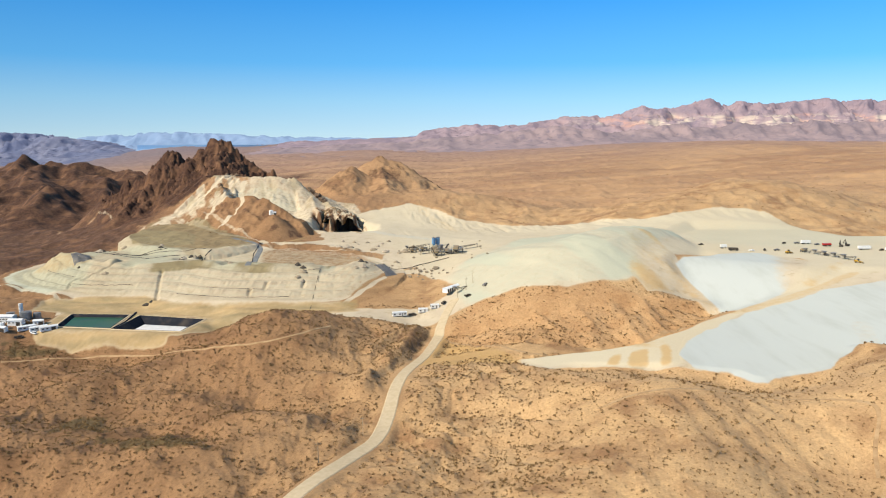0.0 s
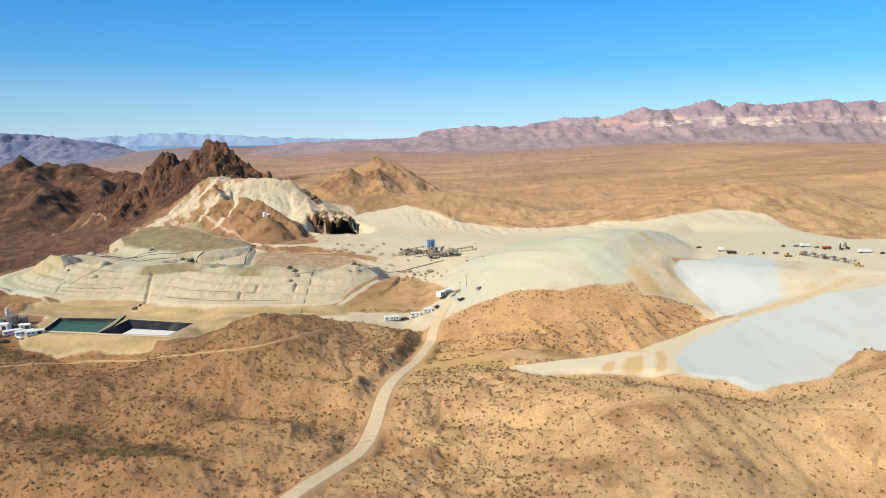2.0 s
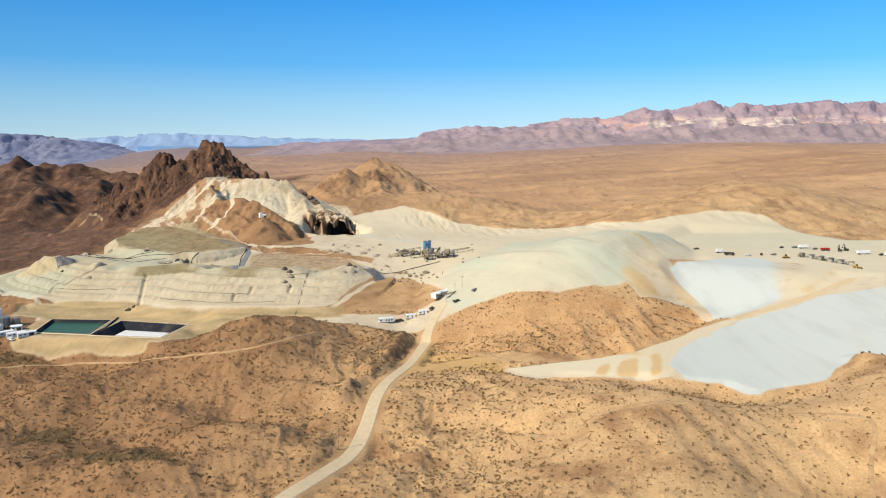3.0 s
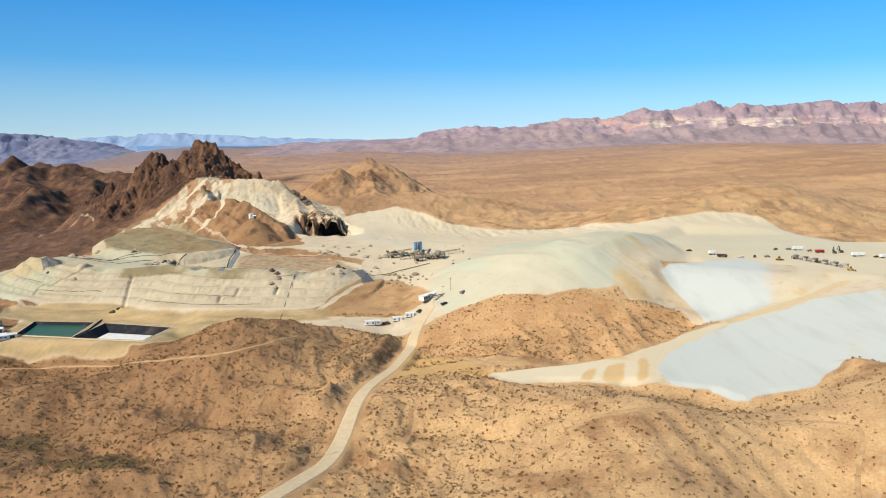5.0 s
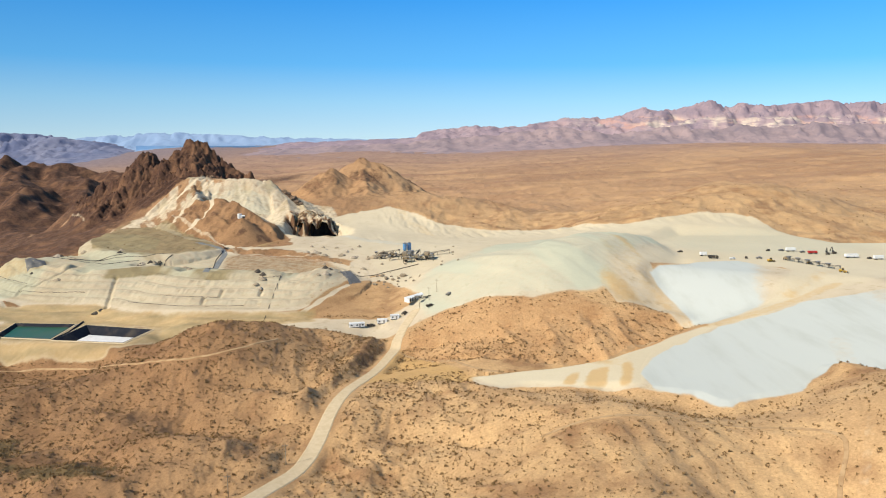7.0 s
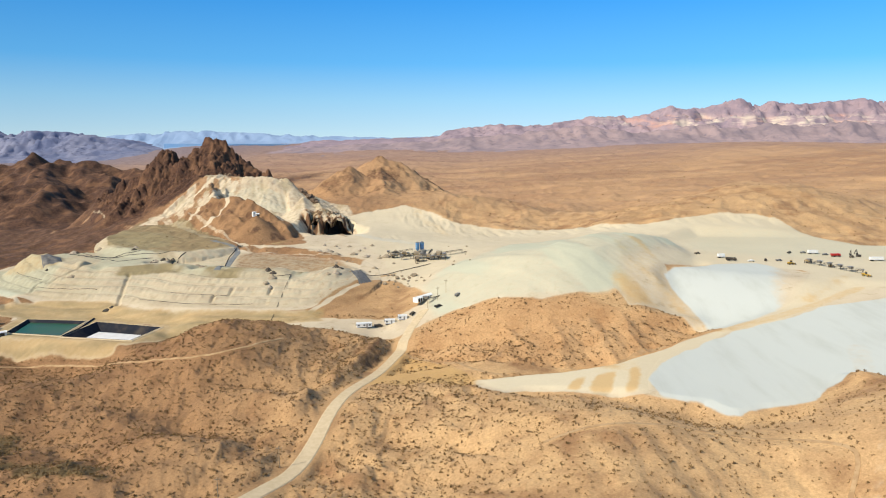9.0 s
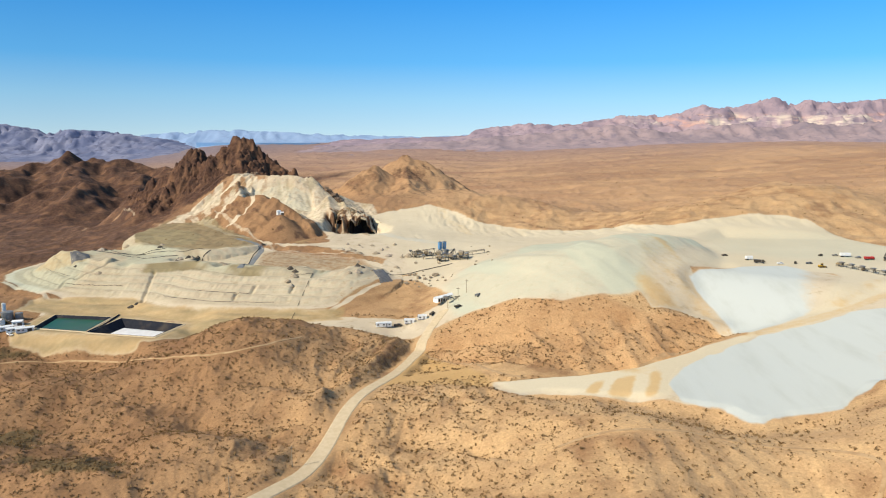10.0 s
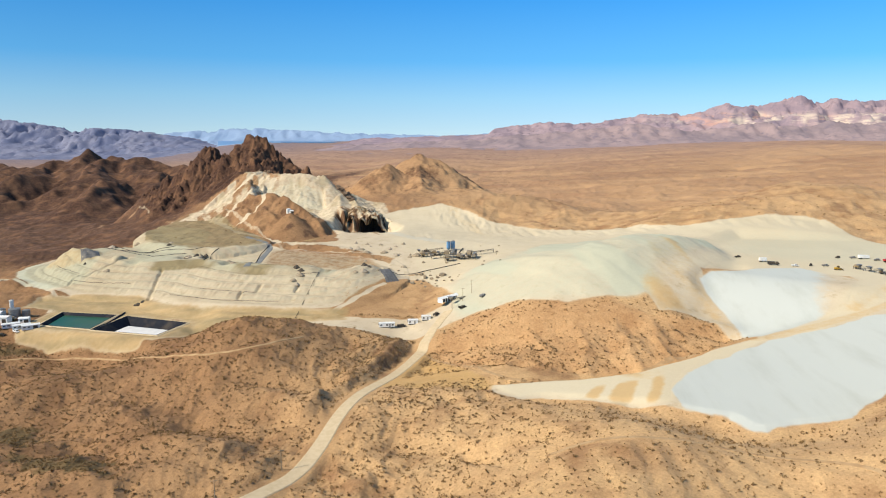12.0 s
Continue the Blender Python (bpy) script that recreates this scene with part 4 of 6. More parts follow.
def hill_sheet(name, zone, step, lift=0.12, holes=(), grow=0.0):
    """A hill or heap as a finer sheet of its own inside its outline, with its rim let into the ground."""
    px, py = [p[0] for p in zone], [p[1] for p in zone]
    xs, ys = np.meshgrid(np.arange(min(px) - grow - step, max(px) + grow + 2 * step, step), np.arange(min(py) - grow - step, max(py) + grow + 2 * step, step))
    d = inside(xs, ys, zone) + grow
    zs = height(xs, ys) + lift - 0.6 * (1 - smooth(-step, 1.5 * step, d))
    for hole in holes:
        zs = zs - 4 * smooth(3, 9, inside(xs, ys, hole))
    ok = d > -1.2 * step
    return sheet(name, xs, ys, zs, ok[:-1, :-1] & ok[1:, :-1] & ok[:-1, 1:] & ok[1:, 1:])


def ground_sheet():
    """One sheet to the horizon, in rings that widen outwards from the south of the mine."""
    r = np.concatenate([np.linspace(4, 200, 16), 200 * np.exp(np.arange(1, 690) * 0.0051)])
    a = np.concatenate([np.linspace(-50, 50, 1000), np.linspace(50, 310, 130)[1:]])
    rr, aa = np.meshgrid(r, np.radians(a), indexing="ij")
    xs, ys = 20 + rr * np.sin(aa), -20 + rr * np.cos(aa)
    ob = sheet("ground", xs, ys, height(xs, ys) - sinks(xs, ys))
    return tagged(ob, "tan desert ground with washes and pale worked mine floor", "ground", kind="structure")


ground_sheet()
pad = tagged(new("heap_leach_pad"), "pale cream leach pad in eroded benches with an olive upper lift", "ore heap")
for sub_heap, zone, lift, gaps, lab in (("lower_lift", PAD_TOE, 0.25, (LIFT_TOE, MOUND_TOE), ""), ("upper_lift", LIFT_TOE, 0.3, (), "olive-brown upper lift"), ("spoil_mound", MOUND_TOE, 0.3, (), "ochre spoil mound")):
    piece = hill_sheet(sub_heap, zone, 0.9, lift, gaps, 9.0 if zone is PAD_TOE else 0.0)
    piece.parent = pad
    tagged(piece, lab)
tagged(hill_sheet("ore_hill", ORE_HILL, 1.3), "orange-tan natural hill with scattered shrubs before the dump", "hill")
tagged(hill_sheet("tailings_tip", WHITE_UP, 1.5), "smooth bluish-white face of tipped fine tailings", "spoil heap", "white tips")
tagged(hill_sheet("tailings_tip", WHITE_LOW, 1.5), "broad white tongue of tipped fine tailings in the valley", "spoil heap", "white tips")
tagged(hill_sheet("waste_rock_dump", DUMP_ZONE, 1.6), "pale greenish tipped waste rock dump with smooth faces", "spoil heap")
tagged(hill_sheet("crag", PEAK_ZONE, 1.2), "dark brown jagged rock crag above the quarry", "mountain")
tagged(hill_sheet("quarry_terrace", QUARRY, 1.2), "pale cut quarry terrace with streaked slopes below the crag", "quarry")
tagged(hill_sheet("knoll", KNOLL_ZONE, 1.2), "tan rocky knoll with a white tank on its shoulder", "hill")
tagged(hill_sheet("twin_hill", CONE_ZONE, 2.0), "tan twin-peaked conical desert hill", "hill")
tagged(hill_sheet("brown_hills", BROWN_ZONE, 3.2), "dark brown eroded rocky hills", "mountain")


def ribbon(name, line, width, label, mat=None, rise=1.0):
    """A dirt road laid along a rounded line, with low shoulders."""
    p = np.array(line, float)
    for _ in range(3):
        q = np.empty((2 * len(p) - 2, 2))
        q[0::2], q[1::2] = 0.75 * p[:-1] + 0.25 * p[1:], 0.25 * p[:-1] + 0.75 * p[1:]
        p = np.vstack([p[:1], q, p[-1:]])
    s = np.concatenate([[0], np.cumsum(np.hypot(*np.diff(p, axis=0).T))])
    t = np.arange(0, s[-1], 2.0)
    c = np.stack([np.interp(t, s, p[:, 0]), np.interp(t, s, p[:, 1])], -1)
    d = np.gradient(c, axis=0)
    n = np.stack([d[:, 1], -d[:, 0]], -1) / np.linalg.norm(d, axis=1)[:, None]
    w = width * (1 + 0.12 * fbm(t, t * 0, 25, 3, 101))
    offs, lifts = np.array([-0.62, -0.52, -0.46, -0.25, 0, 0.25, 0.46, 0.52, 0.62]), np.array([-0.35, 0.30, 0.30, 0.24, 0.28, 0.24, 0.30, 0.30, -0.35])
    xs = c[:, 0:1] + n[:, 0:1] * offs * w[:, None]
    ys = c[:, 1:2] + n[:, 1:2] * offs * w[:, None]
    return tagged(sheet(name, xs, ys, height(xs, ys) + lifts * rise, None, mat or ROAD_DUST, False), label, "road", kind="structure")


ribbon("lined_channel", [(-196, 640), (-176, 628), (-163, 618), (-160, 590), (-156, 560), (-153, 535)], 4.4, "grey-blue lined channel beside the upper lift", SHEETING, 1.3)
ribbon("road", ROAD_LINE, 5.6, "pale dusty haul road winding through the desert")
for line, width in zip(DIRT_TRACKS, (1.0, 1.8, 3.0, 1.3, 1.9)):
    ribbon("road", line, width, "narrow tan dirt track over the desert hills", TRACK_DUST, 0.7)


def far_range(name, crest, depth, y0, seed, mat, label, rough=1.0, foot=60.0):
    """A range of bare mountains with the skyline given as (x, z)."""
    cx, cz = [p[0] for p in crest], [p[1] for p in crest]
    xs, ys = np.meshgrid(np.arange(cx[0], cx[-1], 14.0), np.arange(y0 - depth, y0 + 120, 14.0))
    top = np.interp(xs, cx, cz) + rough * (ridged(xs, xs * 0, 110, 4, seed + 5, 0.65) - 0.65) * 22
    t = np.clip((ys - (y0 - depth)) / depth, 0, 1)
    crags = ridged(xs, ys * 0.8, 190, 6, seed, 0.62)
    body = t**1.8 * (0.15 + 0.95 * crags) * (1 - 0.6 * smooth(0.85, 1.0, t)) + smooth(0.6, 1.0, t) * 0.58
    body = np.minimum(body, 1.0) * smooth(-60, 0, y0 + 60 - ys)
    low = np.minimum(climb(xs, ys), foot) - 6
    top = np.maximum(top, low - 20)
    zs = low + (top - low) * body + rough * fbm(xs, ys, 60, 3, seed + 9) * 8 * smooth(0, 0.2, t)
    return tagged(sheet(name, xs, ys, zs, None, mat, False), label, "mountains", kind="structure")


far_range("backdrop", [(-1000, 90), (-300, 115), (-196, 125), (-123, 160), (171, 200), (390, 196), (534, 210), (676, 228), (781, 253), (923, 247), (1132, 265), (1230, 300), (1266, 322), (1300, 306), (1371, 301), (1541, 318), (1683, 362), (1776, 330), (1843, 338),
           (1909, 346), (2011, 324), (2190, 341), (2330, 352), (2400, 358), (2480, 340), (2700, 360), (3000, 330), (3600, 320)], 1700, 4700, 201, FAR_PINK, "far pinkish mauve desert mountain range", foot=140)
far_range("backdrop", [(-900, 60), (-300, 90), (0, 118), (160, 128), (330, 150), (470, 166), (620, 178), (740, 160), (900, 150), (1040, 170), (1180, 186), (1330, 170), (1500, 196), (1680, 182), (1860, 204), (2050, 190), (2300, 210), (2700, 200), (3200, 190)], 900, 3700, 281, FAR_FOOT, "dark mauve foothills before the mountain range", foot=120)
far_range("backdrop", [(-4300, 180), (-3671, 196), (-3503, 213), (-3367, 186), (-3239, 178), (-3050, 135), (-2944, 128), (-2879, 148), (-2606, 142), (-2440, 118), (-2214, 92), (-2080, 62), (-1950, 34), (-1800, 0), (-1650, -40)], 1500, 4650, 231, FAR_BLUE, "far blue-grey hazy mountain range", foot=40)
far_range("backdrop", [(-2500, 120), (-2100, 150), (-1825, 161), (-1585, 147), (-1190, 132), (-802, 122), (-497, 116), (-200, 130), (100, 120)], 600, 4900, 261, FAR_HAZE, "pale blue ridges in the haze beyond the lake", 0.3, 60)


def lake():
    bm = bmesh.new()
    pts = [(-1950, 4480), (-1500, 4420), (-1150, 4500), (-1080, 4620), (-1300, 4700), (-1700, 4700)]
    face = bm.faces.new([bm.verts.new((x, y, 71)) for x, y in pts])
    low = [bm.verts.new((x, y, 40)) for x, y in pts]
    for k in range(len(pts)):
        bm.faces.new((face.verts[k], low[k], low[(k + 1) % len(pts)], face.verts[(k + 1) % len(pts)]))
    me = bpy.data.meshes.new("water")
    bm.to_mesh(me)
    bm.free()
    me.materials.append(LAKE)
    return tagged(new("water", me), "thin blue strip of a far lake", "lake", kind="structure")


lake()


# ---------------------------------------------------------------- things


def part(name, bm, mat, parent=None, label=""):
    me = bpy.data.meshes.new(name)
    bm.normal_update()
    bm.to_mesh(me)
    bm.free()
    me.materials.append(mat)
    ob = new(name, me)
    ob.parent = parent
    return tagged(ob, label)


def root(name, x, y, turn, label, category, group="", sink=0.15, z=None):
    ob = new(name)
    base = float(height(np.array([x]), np.array([y]))[0]) - sink if z is None else z
    ob.matrix_world = pose(x, y, base, 0, 0, turn)
    return tagged(ob, label, category, group)


def block(bm, x, y, z, sx, sy, sz, soft=0.0):
    """A box on (x, y, z) as the middle of its underside."""
    made = bmesh.ops.create_cube(bm, size=1, matrix=Matrix.Translation((x, y, z + sz / 2)) @ Matrix.Diagonal((sx, sy, sz, 1)))
    if soft:
        edges = list({e for v in made["verts"] for e in v.link_edges})
        bmesh.ops.bevel(bm, geom=edges, offset=soft, segments=1, affect="EDGES")
    return bm


def drum(bm, x, y, z, r, h, seg=16, r2=None):
    bmesh.ops.create_cone(bm, cap_ends=True, segments=seg, radius1=r, radius2=r if r2 is None else r2, depth=h, matrix=Matrix.Translation((x, y, z + h / 2)))
    return bm


def beam(bm, a, b, w, h=None):
    a, b = Vector(a), Vector(b)
    m = Matrix.Translation((a + b) / 2) @ (b - a).to_track_quat("Z", "Y").to_matrix().to_4x4() @ Matrix.Diagonal((w, h or w, (b - a).length, 1))
    bmesh.ops.create_cube(bm, size=1, matrix=m)
    return bm


def roll(bm, x, y, z, r, w):
    """A wheel with its axle along y."""
    bmesh.ops.create_cone(bm, cap_ends=True, segments=14, radius1=r, radius2=r, depth=w, matrix=Matrix.Translation((x, y, z)) @ Matrix.Rotation(radians(90), 4, "X"))
    return bm


def office_trailer(x, y, turn, length, label, group="site offices", z=None):
    ob = root("office_trailer", x, y, turn, label, "site office", group, z=z)
    part("skid", block(bmesh.new(), 0, 0, 0.1, length - 0.4, 2.4, 0.45), DARK_STEEL, ob)
    part("body", block(bmesh.new(), 0, 0, 0.55, length, 3.0, 2.4, 0.06), WHITE_PAINT, ob)
    bm = block(bmesh.new(), 0, 0, 2.95, length + 0.3, 3.3, 0.14)
    part("roof", block(bm, 0, 0, 3.09, length - 0.6, 1.6, 0.08), WHITE_PAINT, ob)
    part("door", block(bmesh.new(), length * 0.18, -1.51, 0.6, 0.9, 0.06, 2.0), GREY_STEEL, ob)
    for k in range(max(2, int(length / 2.6))):
        wx = -length / 2 + 1.3 + k * (length - 2.6) / max(1, int(length / 2.6) - 1)
        if abs(wx - length * 0.18) > 1.0:
            w = part("window", block(bmesh.new(), wx, -1.51, 1.5, 1.1, 0.05, 0.8), WINDOW, ob)
            part("sill", block(bmesh.new(), wx, -1.55, 1.42, 1.25, 0.12, 0.07), GREY_STEEL, w)
    part("cooling_unit", block(bmesh.new(), -length / 2 - 0.25, 0, 1.6, 0.45, 0.8, 0.9, 0.04), GREY_STEEL, ob)
    part("step", block(block(bmesh.new(), length * 0.18, -1.85, 0.12, 1.1, 0.6, 0.25), length * 0.18, -1.7, 0.37, 1.1, 0.3, 0.2), GREY_STEEL, ob)
    return ob


def equipment_shed(x, y, turn):
    """A long lean-to: eight open bays on one side, white sheet roof."""
    ob = root("equipment_shed", x, y, turn, "long white-roofed equipment shed with eight open bays", "shed")
    n, bay, w = 8, 2.5, 4.2
    half = n * bay / 2
    part("rear_wall", block(bmesh.new(), 0, w / 2, 0, n * bay, 0.15, 3.0), WHITE_PAINT, ob)
    for s in (-half, half):
        part("end_wall", block(bmesh.new(), s, 0, 0, 0.15, w, 2.7), WHITE_PAINT, ob)
    bm = block(bmesh.new(), 0, 0.3, 2.85, n * bay + 0.3, w, 0.12)
    for v in bm.verts:
        v.co.z += 0.06 * v.co.y
    part("roof", bm, WHITE_PAINT, ob)
    for k in range(n + 1):
        part("post", block(bmesh.new(), -half + k * bay, -w / 2, 0, 0.5, 0.25, 2.75), WHITE_PAINT, ob)
    # dark blocks stand for the shade inside the open bays
    for k in range(n):
        part("bay_shade", block(bmesh.new(), -half + (k + 0.5) * bay, 0.6, 0, 1.9, 2.4, 2.3), DARK_STEEL, ob, "dark block that stands for the shade in the bay")
    return ob


def belt_conveyor(x, y, turn, length, rise, label, group="", lift=1.2):
    """A truss conveyor on trestles that climbs along its own x."""
    ob = root("belt_conveyor", x, y, turn, label, "conveyor", group)
    a, b = Vector((-length / 2, 0, lift)), Vector((length / 2, 0, lift + rise))
    bm = bmesh.new()
    for s in (-0.6, 0.6):
        for dz in (0, 0.9):
            beam(bm, a + Vector((0, s, dz)), b + Vector((0, s, dz)), 0.12)
        n = max(3, int(length / 1.8))
        for k in range(n):
            p, q = a.lerp(b, k / n), a.lerp(b, (k + 1) / n)
            beam(bm, p + Vector((0, s, 0)), q + Vector((0, s, 0.9)), 0.08)
    part("truss", bm, DARK_STEEL, ob)
    part("belt", beam(bmesh.new(), a + Vector((0, 0, 0.95)), b + Vector((0, 0, 0.95)), 1.0, 0.08), RUBBER, ob)
    for k in range(max(2, int(length / 7)) + 1):
        p = a.lerp(b, k / max(2, int(length / 7)))
        for s in (-1, 1):
            part("leg", beam(bmesh.new(), (p.x, s, -0.3), (p.x, 0.5 * s, p.z), 0.16), DARK_STEEL, ob)
    part("head_drum", roll(bmesh.new(), b.x, 0, b.z + 0.6, 0.45, 1.1), GREY_STEEL, ob)
    bm = bmesh.new()
    bmesh.ops.create_cone(bm, cap_ends=True, segments=4, radius1=0.9, radius2=2.0, depth=1.6, matrix=Matrix.Translation((a.x, 0, a.z + 1.7)) @ Matrix.Rotation(radians(45), 4, "Z"))
    part("hopper", bm, GREY_STEEL, ob)
    return ob


def silo(x, y):
    ob = root("silo", x, y, 0, "blue painted steel silo on legs beside the crusher", "silo", "blue silos")
    part("shell", drum(bmesh.new(), 0, 0, 2.4, 1.7, 5.4, 20), BLUE_PAINT, ob)
    part("cone", drum(bmesh.new(), 0, 0, 0.9, 0.5, 1.5, 20, 1.9), BLUE_PAINT, ob)
    part("cap", drum(bmesh.new(), 0, 0, 7.8, 2.0, 0.7, 20, 0.5), GREY_STEEL, ob)
    for k in range(4):
        a = radians(45 + 90 * k)
        part("leg", beam(bmesh.new(), (1.75 * math.cos(a), 1.75 * math.sin(a), -0.3), (1.75 * math.cos(a), 1.75 * math.sin(a), 3.0), 0.22), GREY_STEEL, ob)
    bm = bmesh.new()
    for s in (-0.25, 0.25):
        beam(bm, (s, -2.05, 0), (s, -2.05, 8.2), 0.08)
    for k in range(14):
        beam(bm, (-0.25, -2.05, 0.4 + 0.55 * k), (0.25, -2.05, 0.4 + 0.55 * k), 0.05)
    part("ladder", bm, GREY_STEEL, ob)
    return ob


def crusher(x, y, turn, size, label):
    """A crushing house: steel frame, clad bin, deck with rails, chute and hopper."""
    ob = root("crusher", x, y, turn, label, "crusher", "crushers")
    s = size
    for i in (-1, 0, 1):
        for j in (-1, 1):
            part("column", block(bmesh.new(), i * 3.2 * s, j * 2.0 * s, -0.3, 0.3, 0.3, 4.4 * s), DARK_STEEL, ob)
    part("deck", block(bmesh.new(), 0, 0, 2.4 * s, 7.2 * s, 4.6 * s, 0.25), GREY_STEEL, ob)
    part("bin", block(bmesh.new(), -1.4 * s, 0, 2.6 * s, 3.2 * s, 3.6 * s, 2.6 * s, 0.15), GRAVEL, ob, "rust-brown dusty feed bin")
    part("motor_house", block(bmesh.new(), 2.2 * s, 0, 2.6 * s, 2.2 * s, 2.8 * s, 1.6 * s, 0.1), GREY_STEEL, ob)
    bm = bmesh.new()
    bmesh.ops.create_cone(bm, cap_ends=True, segments=4, radius1=0.8 * s, radius2=2.0 * s, depth=2.0 * s, matrix=Matrix.Translation((-1.4 * s, 0, 1.4 * s)) @ Matrix.Rotation(radians(45), 4, "Z"))
    part("chute", bm, DARK_STEEL, ob)
    for j in (-1, 1):
        bm = beam(bmesh.new(), (-3.5 * s, j * 2.25 * s, 3.4 * s), (3.5 * s, j * 2.25 * s, 3.4 * s), 0.08)
        for k in range(8):
            beam(bm, (-3.5 * s + k * s, j * 2.25 * s, 2.5 * s), (-3.5 * s + k * s, j * 2.25 * s, 3.4 * s), 0.06)
        part("railing", bm, YELLOW_PAINT, ob)
    return ob


def lumpy(name, rx, ry, rz, seed, rough, mat, parent=None, cone=False):
    """A rough lump: rock, or with cone a heap of gravel."""
    bm = bmesh.new()
    if cone:
        bmesh.ops.create_cone(bm, cap_ends=True, segments=28, radius1=1, radius2=0.04, depth=1, matrix=Matrix.Translation((0, 0, 0.5)))
        bmesh.ops.subdivide_edges(bm, edges=bm.edges[:], cuts=3, use_grid_fill=True)
    else:
        bmesh.ops.create_icosphere(bm, subdivisions=4, radius=1)
    for v in bm.verts:
        n = noise.fractal(v.co * 1.6 + Vector((seed * 7.1, seed * 3.3, 0)), 0.9, 2.1, 4)
        v.co = v.co * (1 + rough * n)
        v.co = Vector((v.co.x * rx, v.co.y * ry, v.co.z * rz))
    for f in bm.faces:
        f.smooth = cone
    return part(name, bm, mat, parent)


def boulder(x, y, r, seed, mat=GRAVEL, label="dark brown boulder on the pale mine floor", group="boulders on the mine floor"):
    ob = lumpy("boulder", r, r * 0.8, r * 0.7, seed, 0.5, mat)
    ob.matrix_world = pose(x, y, float(height(np.array([x]), np.array([y]))[0]) + r * 0.3, 0, 0, seed * 40)
    return tagged(ob, label, "boulder", group)


def gravel_pile(x, y, r, h, seed, mat, label):
    ob = lumpy("stockpile", r, r * 0.85, h, seed, 0.22, mat, None, True)
    ob.matrix_world = pose(x, y, float(height(np.array([x]), np.array([y]))[0]) - 0.2, 0, 0, seed * 55)
    return tagged(ob, label, "gravel pile", "dumped piles and stockpiles")


def pickup(x, y, turn, paint, label):
    ob = root("pickup_truck", x, y, turn, label, "pickup truck", "parked vehicles", 0.05)
    bm = block(bmesh.new(), 0, 0, 0.55, 5.4, 1.9, 0.65, 0.1)
    block(bm, -1.6, 0.86, 1.15, 2.0, 0.12, 0.35)
    block(bm, -1.6, -0.86, 1.15, 2.0, 0.12, 0.35)
    part("body", bm, paint, ob)
    part("cab", block(bmesh.new(), 0.5, 0, 1.18, 2.2, 1.7, 0.75, 0.2), paint, ob)
    part("windscreen", block(bmesh.new(), 1.58, 0, 1.28, 0.08, 1.45, 0.5), WINDOW, ob)
    for s in (-0.87, 0.87):
        part("side_window", block(bmesh.new(), 0.5, s, 1.32, 1.6, 0.05, 0.42), WINDOW, ob)
    for wx in (-1.7, 1.7):
        for wy in (-0.85, 0.85):
            w = part("wheel", roll(bmesh.new(), wx, wy, 0.42, 0.42, 0.28), RUBBER, ob)
            part("rim", roll(bmesh.new(), wx, wy * 1.12, 0.42, 0.22, 0.1), GREY_STEEL, w)
    return ob


def haul_truck(x, y, turn, paint, label):
    """A tipper with its skip, cab and six wheels."""
    ob = root("tipper_truck", x, y, turn, label, "tipper truck", "parked vehicles", 0.05)
    part("chassis", block(bmesh.new(), 0, 0, 0.9, 8.4, 1.4, 0.4), DARK_STEEL, ob)
    bm = block(bmesh.new(), -1.4, 0, 1.4, 5.4, 2.6, 1.5)
    for v in bm.verts:
        if v.co.z > 2.5:
            v.co.x, v.co.y = -1.4 + (v.co.x + 1.4) * 1.08, v.co.y * 1.1
    part("skip", bm, paint, ob)
    part("cab", block(bmesh.new(), 2.9, 0, 1.3, 1.9, 2.4, 1.7, 0.15), paint, ob)
    part("windscreen", block(bmesh.new(), 3.85, 0, 2.0, 0.06, 2.0, 0.7), WINDOW, ob)
    part("bonnet", block(bmesh.new(), 4.2, 0, 1.2, 1.0, 1.8, 0.9, 0.1), paint, ob)
    for wx in (-2.8, -1.5, 3.3):
        for wy in (-1.1, 1.1):
            w = part("wheel", roll(bmesh.new(), wx, wy, 0.6, 0.6, 0.45), RUBBER, ob)
            part("rim", roll(bmesh.new(), wx, wy * 1.2, 0.6, 0.3, 0.1), GREY_STEEL, w)
    return ob


def wheel_loader(x, y, turn, label):
    ob = root("wheel_loader", x, y, turn, label, "wheel loader", "parked vehicles", 0.05)
    part("engine_cover", block(bmesh.new(), -1.5, 0, 1.1, 2.8, 1.9, 1.2, 0.15), YELLOW_PAINT, ob)
    part("front_frame", block(bmesh.new(), 1.0, 0, 1.0, 1.8, 1.3, 0.8, 0.1), YELLOW_PAINT, ob)
    part("cab", block(bmesh.new(), 0.0, 0, 1.9, 1.4, 1.5, 1.6, 0.1), WINDOW, ob)
    part("cab_roof", block(bmesh.new(), 0.0, 0, 3.5, 1.6, 1.7, 0.12), YELLOW_PAINT, ob)
    for s in (-0.6, 0.6):
        part("lift_arm", beam(bmesh.new(), (1.0, s, 1.8), (3.4, s, 0.7), 0.2, 0.35), YELLOW_PAINT, ob)
    bm = beam(bmesh.new(), (3.4, 0, 0.1), (3.4, 0, 1.3), 0.12, 2.9)
    part("bucket", block(bm, 3.9, 0, 0.1, 1.0, 2.9, 0.12), DARK_STEEL, ob)
    for wx in (-1.6, 1.4):
        for wy in (-1.05, 1.05):
            w = part("wheel", roll(bmesh.new(), wx, wy, 0.8, 0.8, 0.6), RUBBER, ob)
            part("rim", roll(bmesh.new(), wx, wy * 1.25, 0.8, 0.4, 0.1), YELLOW_PAINT, w)
    return ob


